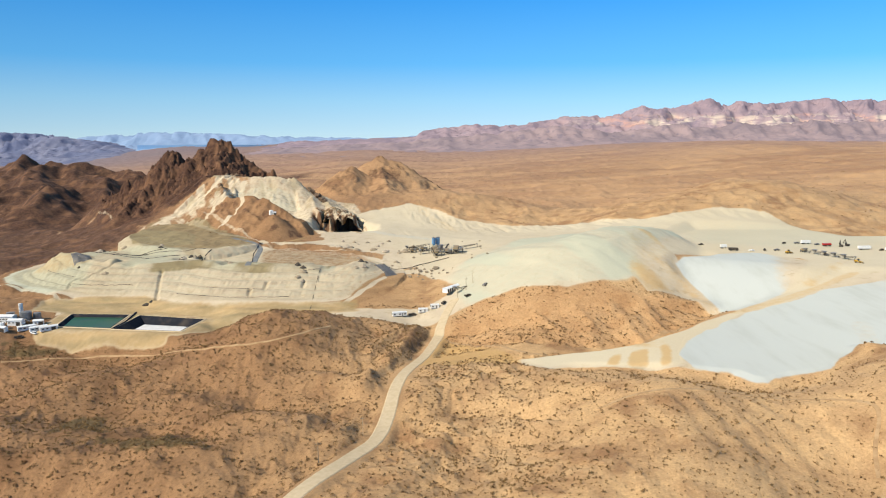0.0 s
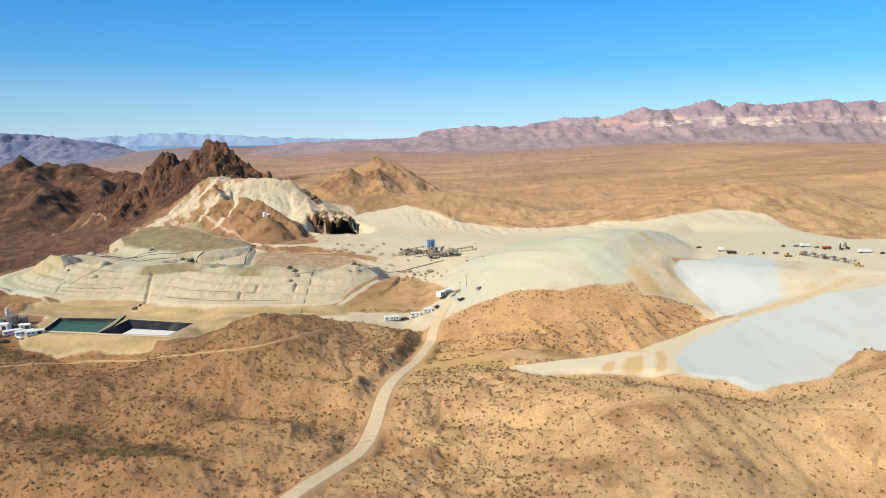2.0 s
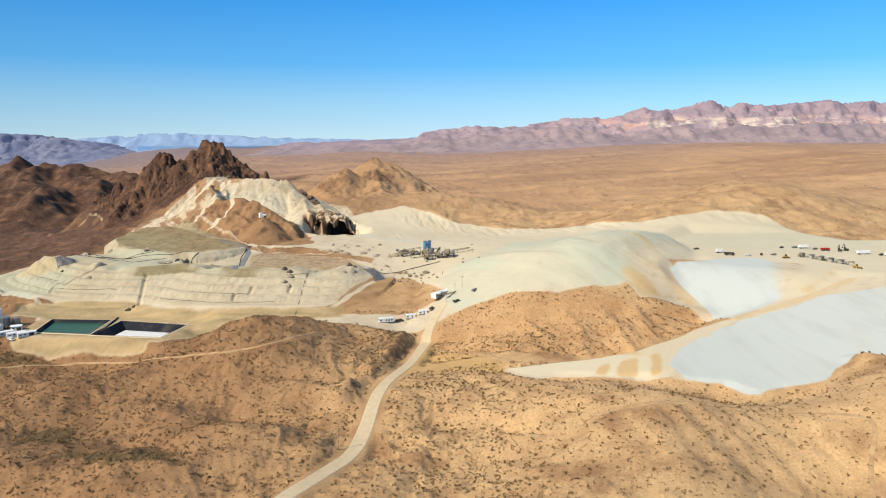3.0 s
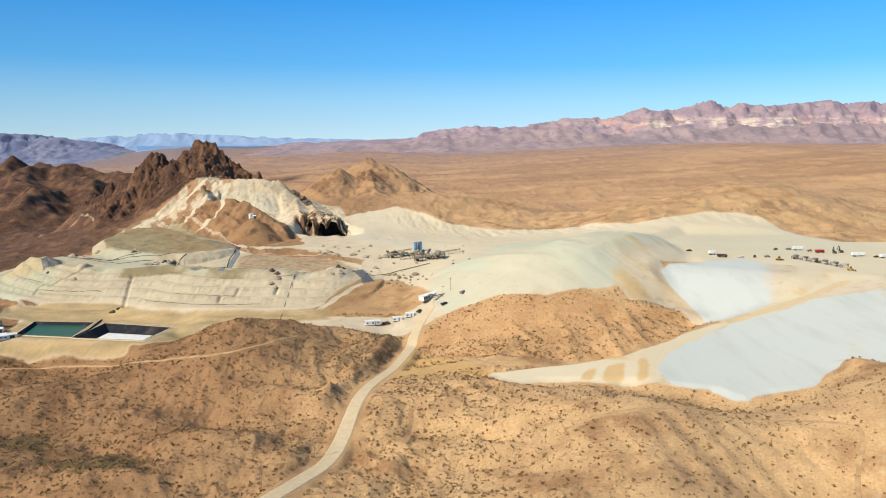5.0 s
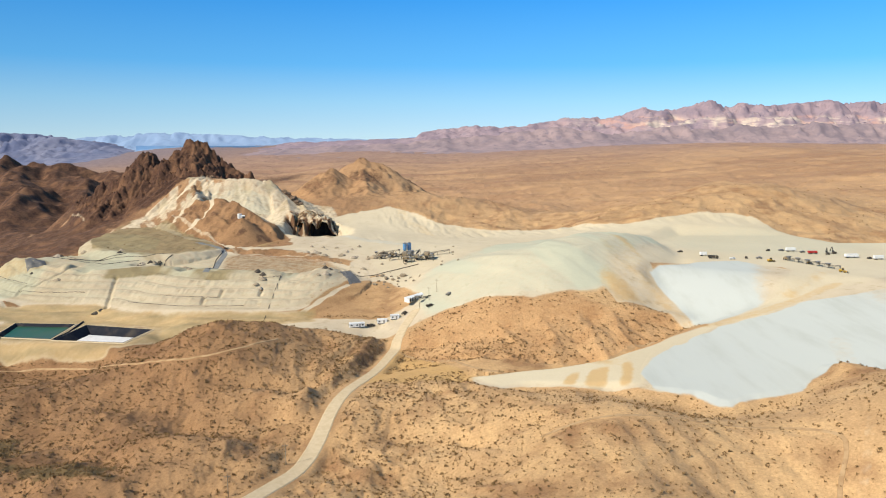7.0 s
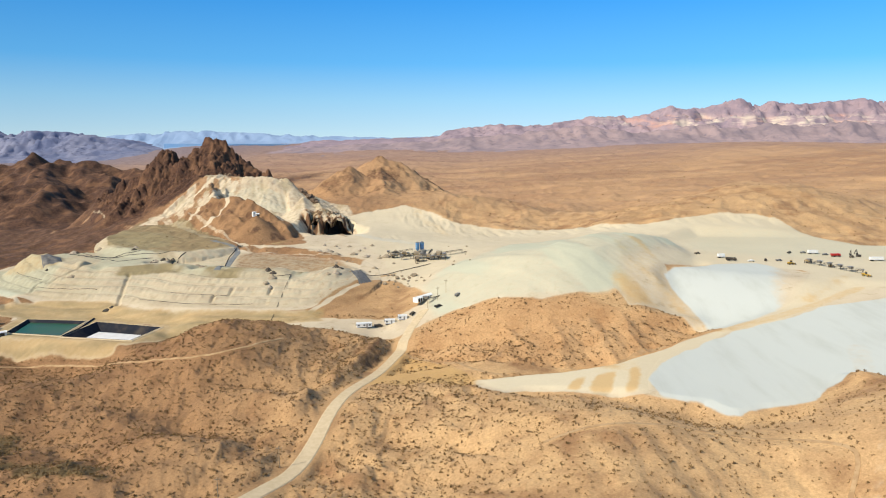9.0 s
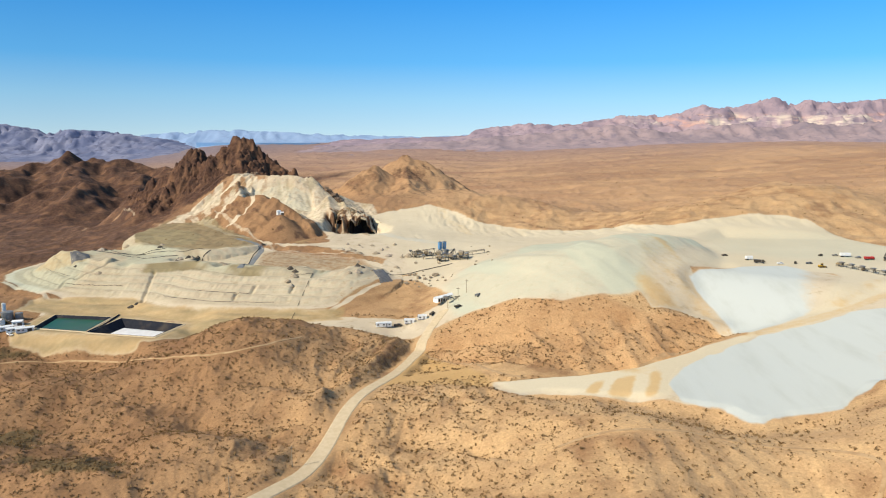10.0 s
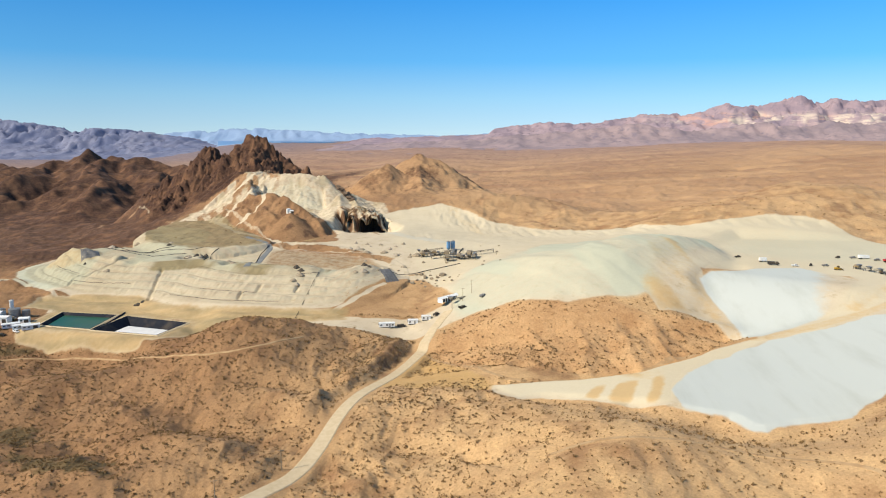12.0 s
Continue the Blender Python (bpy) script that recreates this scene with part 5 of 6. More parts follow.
def excavator(x, y, turn, label):
    ob = root("excavator", x, y, turn, label, "excavator", "parked vehicles", 0.05)
    for s in (-1.1, 1.1):
        part("track", block(bmesh.new(), 0, s, 0, 4.0, 0.6, 0.9, 0.25), DARK_STEEL, ob)
    part("turret", block(bmesh.new(), -0.5, 0, 1.1, 3.4, 2.6, 1.1, 0.15), DARK_STEEL, ob)
    part("cab", block(bmesh.new(), 0.9, 0.8, 1.9, 1.4, 1.0, 1.5, 0.1), WINDOW, ob)
    part("boom", beam(bmesh.new(), (0.9, -0.2, 1.8), (3.4, -0.2, 6.2), 0.45, 0.55), DARK_STEEL, ob)
    part("stick", beam(bmesh.new(), (3.4, -0.2, 6.2), (5.2, -0.2, 3.0), 0.35, 0.4), DARK_STEEL, ob)
    part("bucket", block(bmesh.new(), 5.2, -0.2, 2.0, 1.0, 1.1, 1.0, 0.2), DARK_STEEL, ob)
    return ob


def box_trailer(x, y, turn, length, label):
    ob = root("semi_trailer", x, y, turn, label, "trailer", "parked vehicles", 0.05)
    bm = block(bmesh.new(), 0, 0, 1.2, length, 2.5, 2.5, 0.08)
    for k in range(int(length / 1.2)):
        for s in (-1.27, 1.27):
            block(bm, -length / 2 + 0.7 + 1.2 * k, s, 1.25, 0.08, 0.05, 2.4)
    part("body", bm, WHITE_PAINT, ob)
    part("chassis", block(bmesh.new(), 0, 0, 0.9, length - 0.5, 1.1, 0.3), DARK_STEEL, ob)
    part("landing_leg", block(block(bmesh.new(), length * 0.3, 0.7, 0, 0.2, 0.2, 1.0), length * 0.3, -0.7, 0, 0.2, 0.2, 1.0), DARK_STEEL, ob)
    for k in range(2):
        for s in (-1.0, 1.0):
            part("wheel", roll(bmesh.new(), -length * 0.36 + 1.2 * k, s, 0.5, 0.5, 0.5), RUBBER, ob)
    return ob


def tank(x, y, r, h, mat, label, z=None, sink=0.3):
    ob = root("tank", x, y, 0, label, "tank", sink=sink, z=z)
    bm = drum(bmesh.new(), 0, 0, 0, r, h, 28)
    for k in range(1, 4):
        drum(bm, 0, 0, k * h / 4, r * 1.015, 0.12, 28)
    part("shell", bm, mat, ob)
    part("roof", drum(bmesh.new(), 0, 0, h, r * 1.03, r * 0.22, 28, 0.2), mat, ob)
    bm = bmesh.new()
    for s in (-0.25, 0.25):
        beam(bm, (s, -r - 0.12, 0), (s, -r - 0.12, h + 0.4), 0.06)
    for k in range(int(h / 0.5)):
        beam(bm, (-0.25, -r - 0.12, 0.3 + 0.5 * k), (0.25, -r - 0.12, 0.3 + 0.5 * k), 0.04)
    part("ladder", bm, GREY_STEEL, ob)
    part("hatch", drum(bmesh.new(), r * 0.5, 0, h + 0.05, 0.4, 0.35, 12), GREY_STEEL, ob)
    return ob


def process_building(x, y, turn, sx, sy, h, label, group="plant buildings"):
    ob = root("process_building", x, y, turn, label, "industrial building", group, 0.3)
    part("wall", block(bmesh.new(), 0, 0, 0, sx, sy, h), WHITE_PAINT, ob)
    bm = bmesh.new()
    for s in (-1, 1):
        beam(bm, (-sx / 2 - 0.3, s * sy * 0.27, h + 0.35), (sx / 2 + 0.3, s * sy * 0.27, h + 0.35), sy * 0.58, 0.12)
    for v in bm.verts:
        v.co.z += 0.45 - abs(v.co.y) / sy * 1.3
    part("roof", bm, WHITE_PAINT, ob)
    part("door", block(bmesh.new(), sx * 0.25, -sy / 2 - 0.02, 0, 2.6, 0.08, min(2.6, h - 0.3)), DARK_STEEL, ob, "dark roller door")
    for k in range(max(1, int(sx / 4))):
        part("window", block(bmesh.new(), -sx / 2 + 1.5 + k * 2.4, -sy / 2 - 0.02, h * 0.5, 1.3, 0.06, 0.7), WINDOW, ob)
    return ob


def grown(poly, d):
    """An outline moved outwards by d, from its middle."""
    cx, cy = sum(p[0] for p in poly) / len(poly), sum(p[1] for p in poly) / len(poly)
    out = []
    for x, y in poly:
        r = math.hypot(x - cx, y - cy)
        out.append((cx + (x - cx) * (r + d) / r, cy + (y - cy) * (r + d) / r))
    return out


def lined_pond(poly, level, fill, label, cover_poly=None):
    """A dug basin with a black liner over its banks, and what lies in it."""
    ob = new("lined_pond")
    ob.location.z = POND_LEVEL
    tagged(ob, label, "pond", "process ponds")
    rings = [(grown(poly, 4.5), -1.4), (grown(poly, 2.6), -0.35), (grown(poly, 1.2), -0.3)]
    bm = bmesh.new()
    made = [[bm.verts.new((x, y, z)) for x, y in ring] for ring, z in rings]
    for a, b in zip(made, made[1:]):
        for k in range(4):
            bm.faces.new((a[k], a[(k + 1) % 4], b[(k + 1) % 4], b[k]))
    part("berm", bm, ROAD_DUST, ob, "pale dusty berm")
    rings = [(grown(poly, 1.4), -0.28), (grown(poly, 0.6), -0.32), (grown(poly, -6.5), -5.2)]
    bm = bmesh.new()
    made = [[bm.verts.new((x, y, z)) for x, y in ring] for ring, z in rings]
    for a, b in zip(made, made[1:]):
        for k in range(4):
            bm.faces.new((a[k], a[(k + 1) % 4], b[(k + 1) % 4], b[k]))
    bm.faces.new(made[-1])
    part("liner", bm, LINER, ob, "black plastic liner")
    bm = bmesh.new()
    ring = grown(poly, -7 * (-0.3 - level) / 5 - 0.2) if cover_poly is None else cover_poly
    top = [bm.verts.new((x, y, level)) for x, y in ring]
    low = [bm.verts.new((x, y, level - 0.3)) for x, y in ring]
    bm.faces.new(top)
    for k in range(len(ring)):
        bm.faces.new((top[k], low[k], low[(k + 1) % len(ring)], top[(k + 1) % len(ring)]))
    part("water" if cover_poly is None else "cover_sheet", bm, fill, ob)
    return ob


def pipeline(line, r, mat, label):
    """A pipe that lies on the ground along a line."""
    pts = np.array([(a[0] + (b[0] - a[0]) * k / 6, a[1] + (b[1] - a[1]) * k / 6) for a, b in zip(line, line[1:]) for k in range(6)] + [line[-1]])
    zs = height(pts[:, 0], pts[:, 1]) + 0.35
    side = np.gradient(pts, axis=0)
    bm = bmesh.new()
    prev = None
    for (x, y), z, (u, v) in zip(pts, zs, side):
        d = Vector((v, -u, 0)).normalized()
        ring = [bm.verts.new(Vector((x, y, z)) + d * r * math.cos(t) + Vector((0, 0, r * math.sin(t)))) for t in (radians(60 * i) for i in range(6))]
        if prev:
            for i in range(6):
                bm.faces.new((prev[i], prev[(i + 1) % 6], ring[(i + 1) % 6], ring[i]))
        prev = ring
    ob = part("pipeline", bm, mat)
    return tagged(ob, label, "pipeline", "pipes on the leach pad")


def utility_pole(x, y, h):
    ob = root("utility_pole", x, y, 20, "weathered wooden utility pole beside the dirt road", "utility pole", "utility poles")
    part("mast", drum(bmesh.new(), 0, 0, -0.5, 0.17, h + 0.5, 10, 0.11), GRAVEL, ob)
    part("crossarm", block(bmesh.new(), 0, 0, h - 0.9, 2.2, 0.14, 0.16), GRAVEL, ob)
    for s in (-0.95, 0, 0.95):
        part("insulator", drum(bmesh.new(), s, 0, h - 0.74, 0.07, 0.22, 8), GREY_STEEL, ob)
    return ob


def cavern():
    """Dark workings under a lip of rock: a roof with an uneven mouth over the dug hollows, and walls within painted
    black for the shade.
    """
    ob = root("mine_cavern", -100, 745, 0, "black cavern mouth under a pale rock lip in the quarry", "cavern", "", 0.0, 16.5)
    mouth = [(-134, 14), (-129, 14), (-128.6, 30), (-126, 34), (-122.5, 33.5), (-121, 29), (-120, 15), (-117.6, 15), (-117, 27), (-115, 31.5), (-112, 33), (-110, 30), (-108.5, 26), (-107, 31), (-104, 35), (-100, 34.5), (-97, 32), (-95, 26.5), (-91, 22), (-87, 18), (-85, 14), (-75, 14)]
    xs = np.arange(-134, -85, 0.7)
    ys = np.arange(0, 32, 2.0)
    gx, gy = np.meshgrid(xs, ys, indexing="ij")
    lip = 743.5 + 1.6 * fbm(xs, xs * 0, 7, 2, 121) + 2.0 * smooth(-100, -80, xs)
    gy = gy + lip[:, None]
    under = np.interp(xs, [p[0] for p in mouth], [p[1] for p in mouth]) + 2.6 * fbm(xs, xs * 0 + 3, 3, 3, 122)
    top = np.maximum(quarry_face(gx, gy + 2.2) + 0.3, (under + 2.0)[:, None])
    low = np.broadcast_to(under[:, None], top.shape) - 0.05 * (gy - lip[:, None])
    bm = bmesh.new()
    at = Vector((-100, 745, 16.5))
    up = [[bm.verts.new(Vector((gx[i, j], gy[i, j], top[i, j])) - at) for j in range(len(ys))] for i in range(len(xs))]
    dn = [[bm.verts.new(Vector((gx[i, j], gy[i, j], low[i, j])) - at) for j in range(len(ys))] for i in range(len(xs))]
    for i in range(len(xs) - 1):
        for j in range(len(ys) - 1):
            bm.faces.new((up[i][j], up[i + 1][j], up[i + 1][j + 1], up[i][j + 1]))
            bm.faces.new((dn[i][j], dn[i][j + 1], dn[i + 1][j + 1], dn[i + 1][j]))
    # the broken front of the lip, in ledges
    steps = 9
    front = []
    for i, x in enumerate(xs):
        k = np.linspace(0, 1, steps + 1)
        z = top[i, 0] + (low[i, 0] - top[i, 0]) * k
        jut = (1.8 * fbm(x + z * 0, z, 3.0, 3, 123) + 1.6 * (np.floor(z / 3.1 + fbm(x + z * 0, z, 9, 2, 124)) % 2 - 0.5)) * np.sin(np.pi * k)
        front.append([up[i][0]] + [bm.verts.new(Vector((x, gy[i, 0] + jut[n], z[n])) - at) for n in range(1, steps)] + [dn[i][0]])
    for i in range(len(xs) - 1):
        for n in range(steps):
            bm.faces.new((front[i][n], front[i][n + 1], front[i + 1][n + 1], front[i + 1][n]))
    lip_ob = part("rock_lip", bm, TERRAIN, ob, "pale streaked rock lip")
    co = np.array([v.co for v in lip_ob.data.vertices]) + np.array(at)
    lay_cover(lip_ob.data, co)
    for cave, floor_z in CAVES:
        bm = bmesh.new()
        mid = sum(p[0] for p in cave) / len(cave)
        ring = [(mid + (p[0] - mid) * 0.84 - at.x, (746 if p[1] < 746 else 746 + (p[1] - 746) * 0.84) - at.y) for p in cave]
        base = [bm.verts.new((u, v, floor_z - at.z + 0.25)) for u, v in ring]
        head = [bm.verts.new((u, v, max(0.3, float(np.interp(u + at.x, [q[0] for q in mouth], [q[1] for q in mouth])) - 0.5 - at.z))) for u, v in ring]
        bm.faces.new(base)
        for k in range(len(ring) - 1):
            bm.faces.new((base[k], base[k + 1], head[k + 1], head[k]))
        part("cavern_wall", bm, SHADE_BLACK, ob, "rock wall painted black for the dark inside")
    return ob


# black stands for the deep shade inside the cavern
SHADE_BLACK = plain_material("shade_black_rock", (0.03, 0.026, 0.026), (0.05, 0.043, 0.042), 0.5, 0.95)
CUT_ROCK = plain_material("pale_cut_rock", (0.46, 0.38, 0.28), (0.30, 0.24, 0.18), 0.35, 0.95, 0, 0.5)

# offices at the gate
office_trailer(-29.0, 450.5, 14, 9.6, "long white site office trailer by the gate")
office_trailer(-13.5, 455.5, 8, 6.2, "small white site office trailer")
office_trailer(-5.5, 457.0, 8, 5.6, "small white site office trailer")
equipment_shed(7.0, 481.0, 56)
belt_conveyor(14.5, 476.5, 42, 17, 0.4, "low dark belt conveyor beside the shed", "", 0.4)
pickup(-20.5, 454, 10, DARK_STEEL, "dusty dark pickup truck by the offices")
pickup(0.5, 459.5, 70, DARK_STEEL, "dusty dark pickup truck by the offices")
pickup(17.0, 459.0, 30, DARK_STEEL, "dusty dark pickup truck by the road")
pickup(29.0, 467.0, 60, GREY_STEEL, "dusty grey pickup truck at the foot of the dump")
for px, py, ph in ((16, 471, 9), (21, 480, 9), (10, 463, 8), (-33, 271, 8.5), (-47, 246, 8.5)):
    utility_pole(px, py, ph)

# the crushing plant
silo(-8.2, 612)
silo(-4.6, 614)
crusher(-4.5, 582, 8, 1.0, "rust-brown dusty crushing house with railings")
crusher(4.5, 585, -6, 0.95, "rust-brown dusty screening house with railings")
crusher(-17, 598, 15, 0.9, "grey dusty screen tower of the crushing plant")
belt_conveyor(-12, 590, 20, 16, 4.2, "inclined dark belt conveyor at the crusher", "plant conveyors")
belt_conveyor(11, 582, -12, 12, 2.0, "short dark belt conveyor at the crusher", "plant conveyors")
belt_conveyor(20, 596, 12, 20, 2.5, "dark belt conveyor out to the stockpiles", "plant conveyors")
for k, (gx, gy, gr, gh, gm) in enumerate(((-26, 606, 6, 3.6, GRAVEL), (-33, 598, 5, 2.8, GRAVEL), (-39, 570, 3.5, 1.5, GRAVEL), (-61, 604, 4, 2.0, GRAVEL), (-50, 598, 4, 1.8, CUT_ROCK), (-86, 612, 5, 2.4, CUT_ROCK), (-76, 602, 4, 2.0, GRAVEL), (-72, 582, 3, 1.2, GRAVEL))):
    gravel_pile(gx, gy, gr, gh, k + 1, gm, "grey-brown gravel stockpile at the crusher" if gm is GRAVEL else "pale rock stockpile on the mine floor")
for k, (gx, gy, gr) in enumerate(((-22, 551, 1.5), (-18, 544, 1.7), (-19, 537, 1.3), (-13, 541, 1.4), (-6, 548, 2.3), (-9, 543, 1.3), (-24, 540, 1.2), (-26, 532, 1.8), (-15, 548, 1.0))):
    boulder(gx, gy, gr, k + 1)
pipeline([(-51, 548), (-29, 554), (-7, 568), (5, 574)], 0.25, DARK_STEEL, "dark pipe along the edge of the mine floor")

# vehicles and plant on the upper flat
for k in range(5):
    belt_conveyor(268.6 + 3.15 * k, 501.5 - 6.9 * k, -65.5, 8.6, 1.5, "dark mobile conveyor in a chain of conveyors on the upper flat", "conveyor chain", 0.9)
crusher(266.5, 507, -65, 0.55, "dark mobile crusher that feeds the conveyor chain")
crusher(274, 491, -65, 0.42, "dark transfer hopper in the conveyor chain")
wheel_loader(281, 463, -40, "dusty yellow wheel loader at the conveyor chain")
wheel_loader(252, 500, 10, "dusty yellow wheel loader on the upper flat")
box_trailer(288, 546, 5, 9, "white box trailer on the upper flat")
box_trailer(318, 518, 4, 12, "long white box trailer on the upper flat")
box_trailer(214, 524, 6, 6, "white box trailer near the dump edge")
box_trailer(333, 511, 8, 9, "white box trailer at the end of the flat")
haul_truck(299, 535, 8, RED_PAINT, "red tipper truck on the upper flat")
haul_truck(217, 513, -12, DARK_STEEL, "dusty dark tipper truck near the dump edge")
excavator(309, 533, 80, "dark excavator with raised boom on the upper flat")
excavator(316, 537, 100, "dark excavator with raised boom on the upper flat")
pickup(294.5, 541, 20, GREY_STEEL, "grey pickup truck on the upper flat")
pickup(328, 513, 30, DARK_STEEL, "dark pickup truck on the upper flat")
pickup(230, 511, 10, WHITE_PAINT, "white pickup truck near the dump edge")
pickup(241, 514, 70, DARK_STEEL, "dark pickup truck on the upper flat")
pickup(250, 514, 10, GREY_STEEL, "grey pickup truck on the upper flat")
pickup(272, 548, 40, DARK_STEEL, "dark pickup truck on the upper flat")
pickup(282, 548, 10, GREY_STEEL, "grey pickup truck on the upper flat")
pickup(202, 538, 20, DARK_STEEL, "dark pickup truck near the dump edge")

for ob in list(scene.objects):
    if ob.parent is None and ob.location.x > 190 and ob.location.y > 450 and "category" in ob and ob["category"] in ("trailer", "tipper truck", "excavator", "pickup truck", "wheel loader"):
        ob.scale = (0.8, 0.8, 0.8)

# the tank on the knoll, and the cut below the quarry
tank(-168.7, 679.5, 2.1, 4.4, WHITE_PAINT, "white steel water tank on the shoulder of the knoll", sink=0.0)
process_building(-165.3, 678.5, 10, 3.0, 2.4, 2.2, "small white pump hut beside the tank", "tank station")
cavern()
for k, (gx, gy, gr) in enumerate(((-115.5, 741, 3.2), (-112, 739.5, 2.2), (-108, 742, 1.6), (-117.5, 739, 2.4), (-97, 744, 3.0), (-94, 742, 2.4), (-90, 741.5, 2.0), (-100, 741, 1.4), (-121, 741, 2.0), (-104, 738, 1.2), (-86, 740, 1.6))):
    boulder(gx, gy, gr, k + 131)

# ponds and the recovery plant
lined_pond(POND_A, -1.9, WATER, "lined process pond full of dark green water")
lined_pond(POND_B, -3.6, SALT, "black-lined process pond with a white sheet on its floor", [(-204, 437), (-202, 456), (-170, 450), (-173, 435)])
tank(-281, 455, 3.6, 5.0, GREY_STEEL, "grey steel process tank beside the ponds")
tank(-275, 458, 2.4, 4.2, GREY_STEEL, "small grey steel process tank")
tank(-287.5, 461, 1.3, 9.5, WHITE_PAINT, "slim tall white stack at the recovery plant")
for bx, by, ba, sx, sy, sh, lab in ((-291, 449, 5, 12, 6, 4, "white recovery building with a sheet roof"), (-281, 444, 5, 9, 5, 3.6, "white process building beside the tanks"), (-271, 438, 40, 10, 3, 2.6, "long white steel process unit"),
                                    (-262, 436, 40, 10, 3, 2.6, "long white steel process unit"), (-254, 434, 40, 10, 3, 2.6, "long white steel process unit"), (-283, 431, 0, 7, 4, 3, "white sheet-clad storage building"), (-268, 447, 20, 6, 4, 3.2, "white motor control building")):
    process_building(bx, by, ba, sx, sy, sh, lab)
pickup(-270, 428, 20, DARK_STEEL, "dark pickup truck at the recovery plant")
crusher(-289, 441, 10, 0.6, "dark steel pipe rack tower at the recovery plant")
pipeline([(-292, 600), (-278, 590), (-258, 582), (-239, 584), (-220, 586), (-204, 590)], 0.24, LINER, "black plastic pipe across the leach pad")
pipeline([(-153, 543), (-165, 597), (-168, 640)], 0.3, LINER, "black plastic pipe along the lined edge of the pad")
pipeline([(-216, 476), (-212, 450), (-213, 434)], 0.6, LINER, "black plastic pipe between the two ponds")


def bench_line(k, x0, x1):
    """Plan points along a bench of the pad, where it has climbed k metres."""
    out = []
    for x in np.arange(x0, x1 + 1, 5.0):
        ys = np.arange(440, 620, 0.5)
        hit = np.argmax(pad_rise(np.full(len(ys), x), ys) >= k)
        out.append((float(x), float(ys[hit])))
    return out


# thin dark tubes along the edges of the benches
for k, x0, x1 in ((3.3, -195, -110), (6.9, -290, -235), (6.9, -175, -130), (10.4, -325, -290), (14.2, -110, -72)):
    pipeline(bench_line(k, x0, x1), 0.17, DARK_STEEL, "thin dark line along a bench of the leach pad")
pipeline([(-290, 592), (-273, 582), (-244, 566), (-222, 579)], 0.24, LINER, "black plastic pipe across the leach pad")

# rim rocks; their dark colour also stands for the shadow along the rim
for k, (gx, gy, gr) in enumerate(((-159, 822, 3.6), (-155, 818, 4.4), (-151, 816, 3.2), (-147, 812, 4.6), (-143, 809, 3.4), (-140, 804, 4.0), (-136, 800, 2.8), (-146, 820, 3.8), (-263, 872, 4.0), (-257, 868, 3.2), (-252, 862, 3.6), (-268, 866, 2.8))):
    boulder(gx, gy, gr, k + 171, RIM_ROCK, "dark jagged rock outcrop on the rim of the pale quarry", "rock outcrops on the quarry rim")


def liner_patch(corners, ribs, mat, label):
    """A ribbed liner sheet draped over a cut slope; corners: plan points in turn, the ribs running from the first side to the third."""
    n, m = ribs * 4, 10
    u, v = np.meshgrid(np.linspace(0, 1, n + 1), np.linspace(0, 1, m + 1), indexing="ij")
    (ax, ay), (bx, by), (cx, cy), (dx, dy) = corners
    xs = (1 - v) * ((1 - u) * ax + u * bx) + v * ((1 - u) * dx + u * cx)
    ys = (1 - v) * ((1 - u) * ay + u * by) + v * ((1 - u) * dy + u * cy)
    zs = height(xs, ys) + 0.45 + 0.1 * np.cos(u * ribs * 2 * np.pi)
    rim = np.minimum(np.minimum(u, 1 - u), np.minimum(v, 1 - v)) < 0.01
    ob = sheet("liner_sheet", xs, ys, np.where(rim, zs - 0.9, zs), None, mat, False)
    return tagged(ob, label, "liner", "liner sheets on the leach pad")


liner_patch([(-57, 557), (-49, 563), (-34, 529), (-43, 519)], 5, SHEETING_DARK, "dark grey ribbed liner on the corner slope of the pad")
liner_patch([(-313, 574), (-300, 582), (-289, 566), (-300, 555)], 4, SHEETING_DARK, "dark grey ribbed liner on the cut beside the spoil mound")
for k, (gx, gy, gr, gh) in enumerate(((-214, 489, 3.0, 1.8), (-211, 491, 2.2, 1.3), (-113, 533, 3.4, 2.6), (-108, 528, 3.0, 2.0), (-66, 551, 3.6, 2.4), (-62, 549, 2.6, 1.6), (-218, 572, 3.4, 2.2), (-211, 575, 3.0, 2.4), (-206, 581, 2.6, 1.8), (-297, 600, 3.0, 2.2), (-243, 591, 2.4, 1.8), (-295, 554, 2.0, 1.5))):
    gravel_pile(gx, gy, gr, gh, k + 151, DARK_SPOIL, "dark heap of torn liner and spoil on the leach pad")
pipeline([(-198, 588), (-202, 580), (-196, 556)], 0.4, LINER, "black plastic pipe down the cut of the leach pad")
pipeline([(-330, 612), (-306, 598), (-286, 590), (-262, 584), (-236, 588)], 0.3, LINER, "black plastic pipe along the foot of the upper lift")

# low dumped piles on the pad and loose rock on the mine floor
rng = random.Random(8)
for k, (gx, gy, gr, gh) in enumerate(((-217, 573, 4, 2.0), (-209, 576, 4, 2.4), (-200, 568, 3, 1.6), (-105, 508, 3, 2.0), (-109, 513, 3, 1.8), (-107, 522, 4, 2.6), (-62, 530, 4, 2.5), (-67, 526, 3, 1.8), (-265, 536, 4, 2.0), (-300, 600, 5, 3.0), (-292, 606, 5, 2.6), (-283, 611, 4, 2.4), (-245, 598, 3, 1.6), (-180, 566, 5, 2.2), (-174, 560, 4, 2.0))):
    gravel_pile(gx, gy, gr, gh, k + 31, GRAVEL if k % 3 else CUT_ROCK, "grey-brown dumped pile on the leach pad")
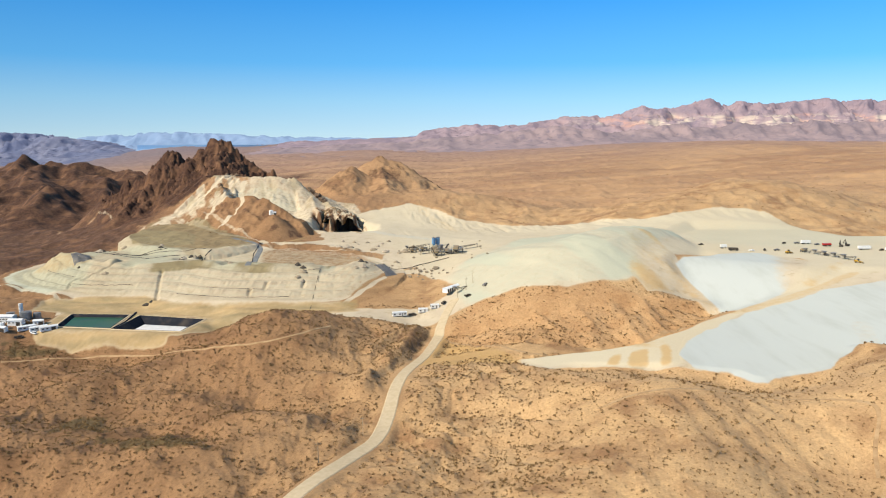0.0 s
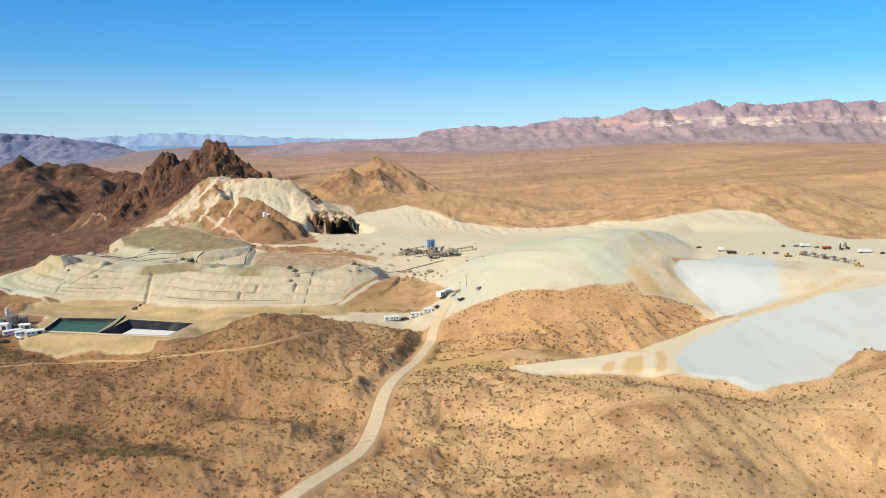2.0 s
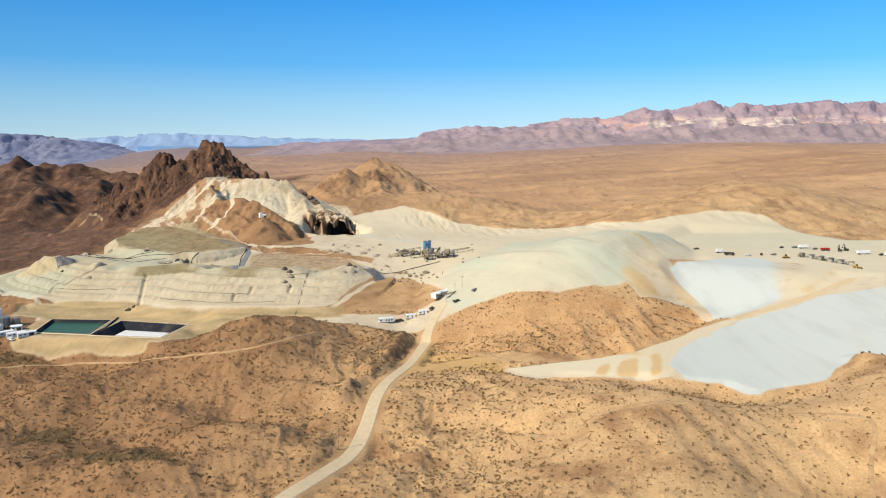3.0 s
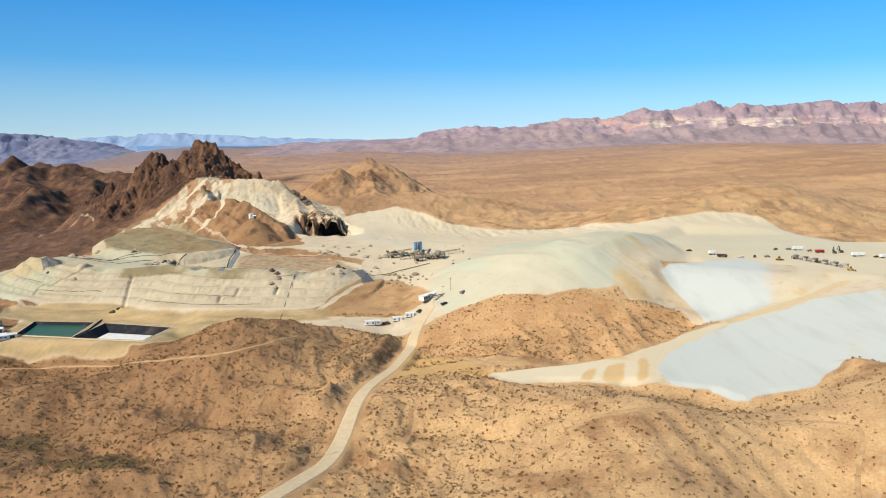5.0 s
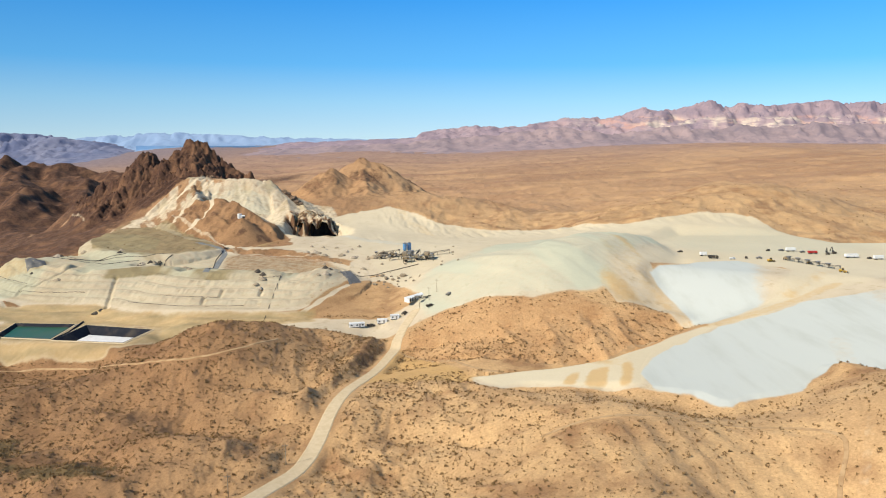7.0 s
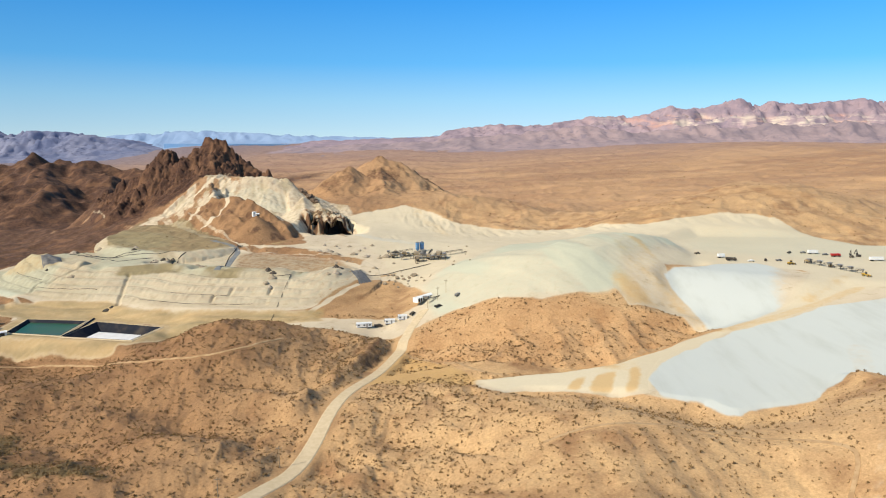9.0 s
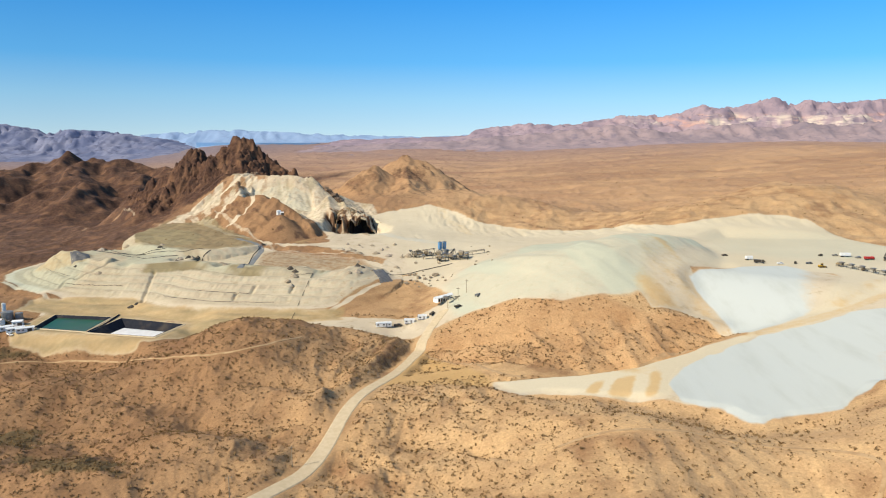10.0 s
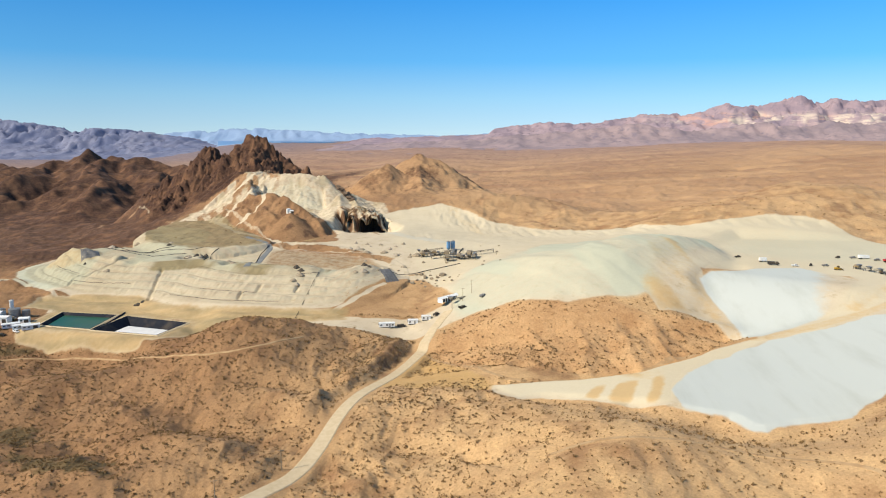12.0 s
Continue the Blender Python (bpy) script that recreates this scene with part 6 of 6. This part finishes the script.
for k, (gx, gy) in enumerate(((-92, 632), (-81, 628), (-77, 621), (-82, 611), (-92, 610), (-69, 628), (-58, 614), (-34, 604), (-55, 623), (-50, 633), (-48, 601), (-38, 594))):
    gravel_pile(gx, gy, rng.uniform(2, 3.6), rng.uniform(1.0, 2.0), k + 51, GRAVEL if k % 2 else CUT_ROCK, "low grey-brown rubble pile on the mine floor")
for k in range(26):
    gx, gy = rng.uniform(-95, 40), rng.uniform(545, 640)
    boulder(gx, gy, rng.uniform(0.5, 1.3), k + 71)
for k in range(14):
    boulder(rng.uniform(-20, 8), rng.uniform(522, 548), rng.uniform(0.5, 1.2), k + 101)

# more of the crushing plant and of the recovery plant
crusher(-6, 592, 8, 1.15, "tan dusty crusher house on steel legs")
crusher(13, 586, -8, 1.2, "brown dusty screening house with railings")
crusher(-26, 594, 20, 0.8, "grey dusty feed hopper on steel legs")
belt_conveyor(-22, 604, 8, 20, 3.0, "long dark belt conveyor behind the crusher", "plant conveyors")
belt_conveyor(3, 596, 75, 14, 3.5, "inclined dark belt conveyor below the silo", "plant conveyors")
tank(-2, 600, 2.0, 5.0, GREY_STEEL, "grey steel surge bin beside the silo")
crusher(-277, 449, 15, 0.5, "dark steel pipe rack at the recovery plant")
crusher(-296, 444, -10, 0.6, "dark steel pipe rack at the recovery plant")
tank(-293, 458, 2.6, 4.0, GREY_STEEL, "squat grey steel process tank")
pickup(-262, 431, -30, WHITE_PAINT, "white pickup truck at the recovery plant")
box_trailer(-288, 434, 20, 9, "white box trailer at the recovery plant")




def shrubs():
    """Low creosote bushes: loose domes of small leaf clusters, thick in the washes."""
    rng = np.random.default_rng(4)
    forms = []
    for _ in range(4):
        tri = []
        for k in range(12):
            a, e = rng.uniform(0, 2 * np.pi), rng.uniform(0.05, 1.5)
            c = np.array([np.cos(a) * np.cos(e), np.sin(a) * np.cos(e), 0.75 * np.sin(e)]) * rng.uniform(0.45, 0.95)
            tri.append(c + rng.normal(0, 0.30, (3, 3)))
        forms.append(np.maximum(np.array(tri), [-9, -9, -0.15]))
    px, py = [], []
    for x0, x1, y0, y1, count in ((-270, 260, 175, 470, 110000), (-420, 480, 440, 760, 7000), (-560, 800, 700, 1700, 15000)):
        px.append(rng.uniform(x0, x1, count))
        py.append(rng.uniform(y0, y1, count))
    x, y = np.concatenate(px), np.concatenate(py)
    a, b, _ = cover(x, y)
    road = np.minimum(along(x, y, ROAD_LINE), along(x, y, SIDE_LINE))
    dens = 0.58 + 0.6 * fbm(x, y, 45, 3, 111) + 0.2 * fbm(x, y, 9, 2, 113)
    dens += np.maximum.reduce([0.6 * smooth(-4, 4, inside(x, y, p)) for p in THICKET])
    dens += 0.7 * (1 - smooth(2, 8, along(x, y, DIRT_TRACKS[0]))) + np.maximum.reduce([0.35 * (1 - smooth(1.5, 5, along(x, y, l))) for l, _, _ in WASHES])
    dens += np.maximum.reduce([0.5 * smooth(-5, 5, inside(x, y, p)) for p in BUSHY])
    dens *= 1 - 0.5 * smooth(20, 70, x) * (1 - smooth(330, 380, y))
    keep = (a[:, 0] < 0.25) & (a[:, 2] < 0.2) & ((b[:, 1] < 0.5) | (y < 450)) & (road > 6) & (along(x, y, DIRT_TRACKS[0]) > 1.6) & (rng.uniform(0, 1, len(x)) < dens)
    for p in (POND_A, POND_B):
        keep &= inside(x, y, p) < -8
    x, y = x[keep], y[keep]
    z = height(x, y)
    size = np.where(rng.uniform(0, 1, len(x)) < 0.16, rng.uniform(0.6, 1.1, len(x)), 0.24 + 0.36 * rng.uniform(0, 1, len(x)) ** 2)
    size *= 1 + 0.4 * smooth(450, 1000, y)
    pick, turn = rng.integers(0, 4, len(x)), rng.uniform(0, 2 * np.pi, len(x))
    base = np.stack([f.reshape(-1, 3) for f in forms])[pick]
    c, s = np.cos(turn)[:, None], np.sin(turn)[:, None]
    co = np.stack([x[:, None] + size[:, None] * (base[..., 0] * c - base[..., 1] * s), y[:, None] + size[:, None] * (base[..., 0] * s + base[..., 1] * c), z[:, None] + size[:, None] * base[..., 2]], -1).reshape(-1, 3)
    n = len(co) // 3
    me = bpy.data.meshes.new("desert_shrubs")
    me.vertices.add(len(co))
    me.vertices.foreach_set("co", co.astype(np.float32).ravel())
    me.loops.add(len(co))
    me.loops.foreach_set("vertex_index", np.arange(len(co), dtype=np.int32))
    me.polygons.add(n)
    me.polygons.foreach_set("loop_start", np.arange(0, len(co), 3, dtype=np.int32))
    me.polygons.foreach_set("loop_total", np.full(n, 3, np.int32))
    me.update()
    me.validate()
    me.materials.append(SHRUB)
    return tagged(new("desert_shrubs", me), "low dry dark-olive creosote bushes scattered over the desert", "shrubs", kind="stuff")


shrubs()
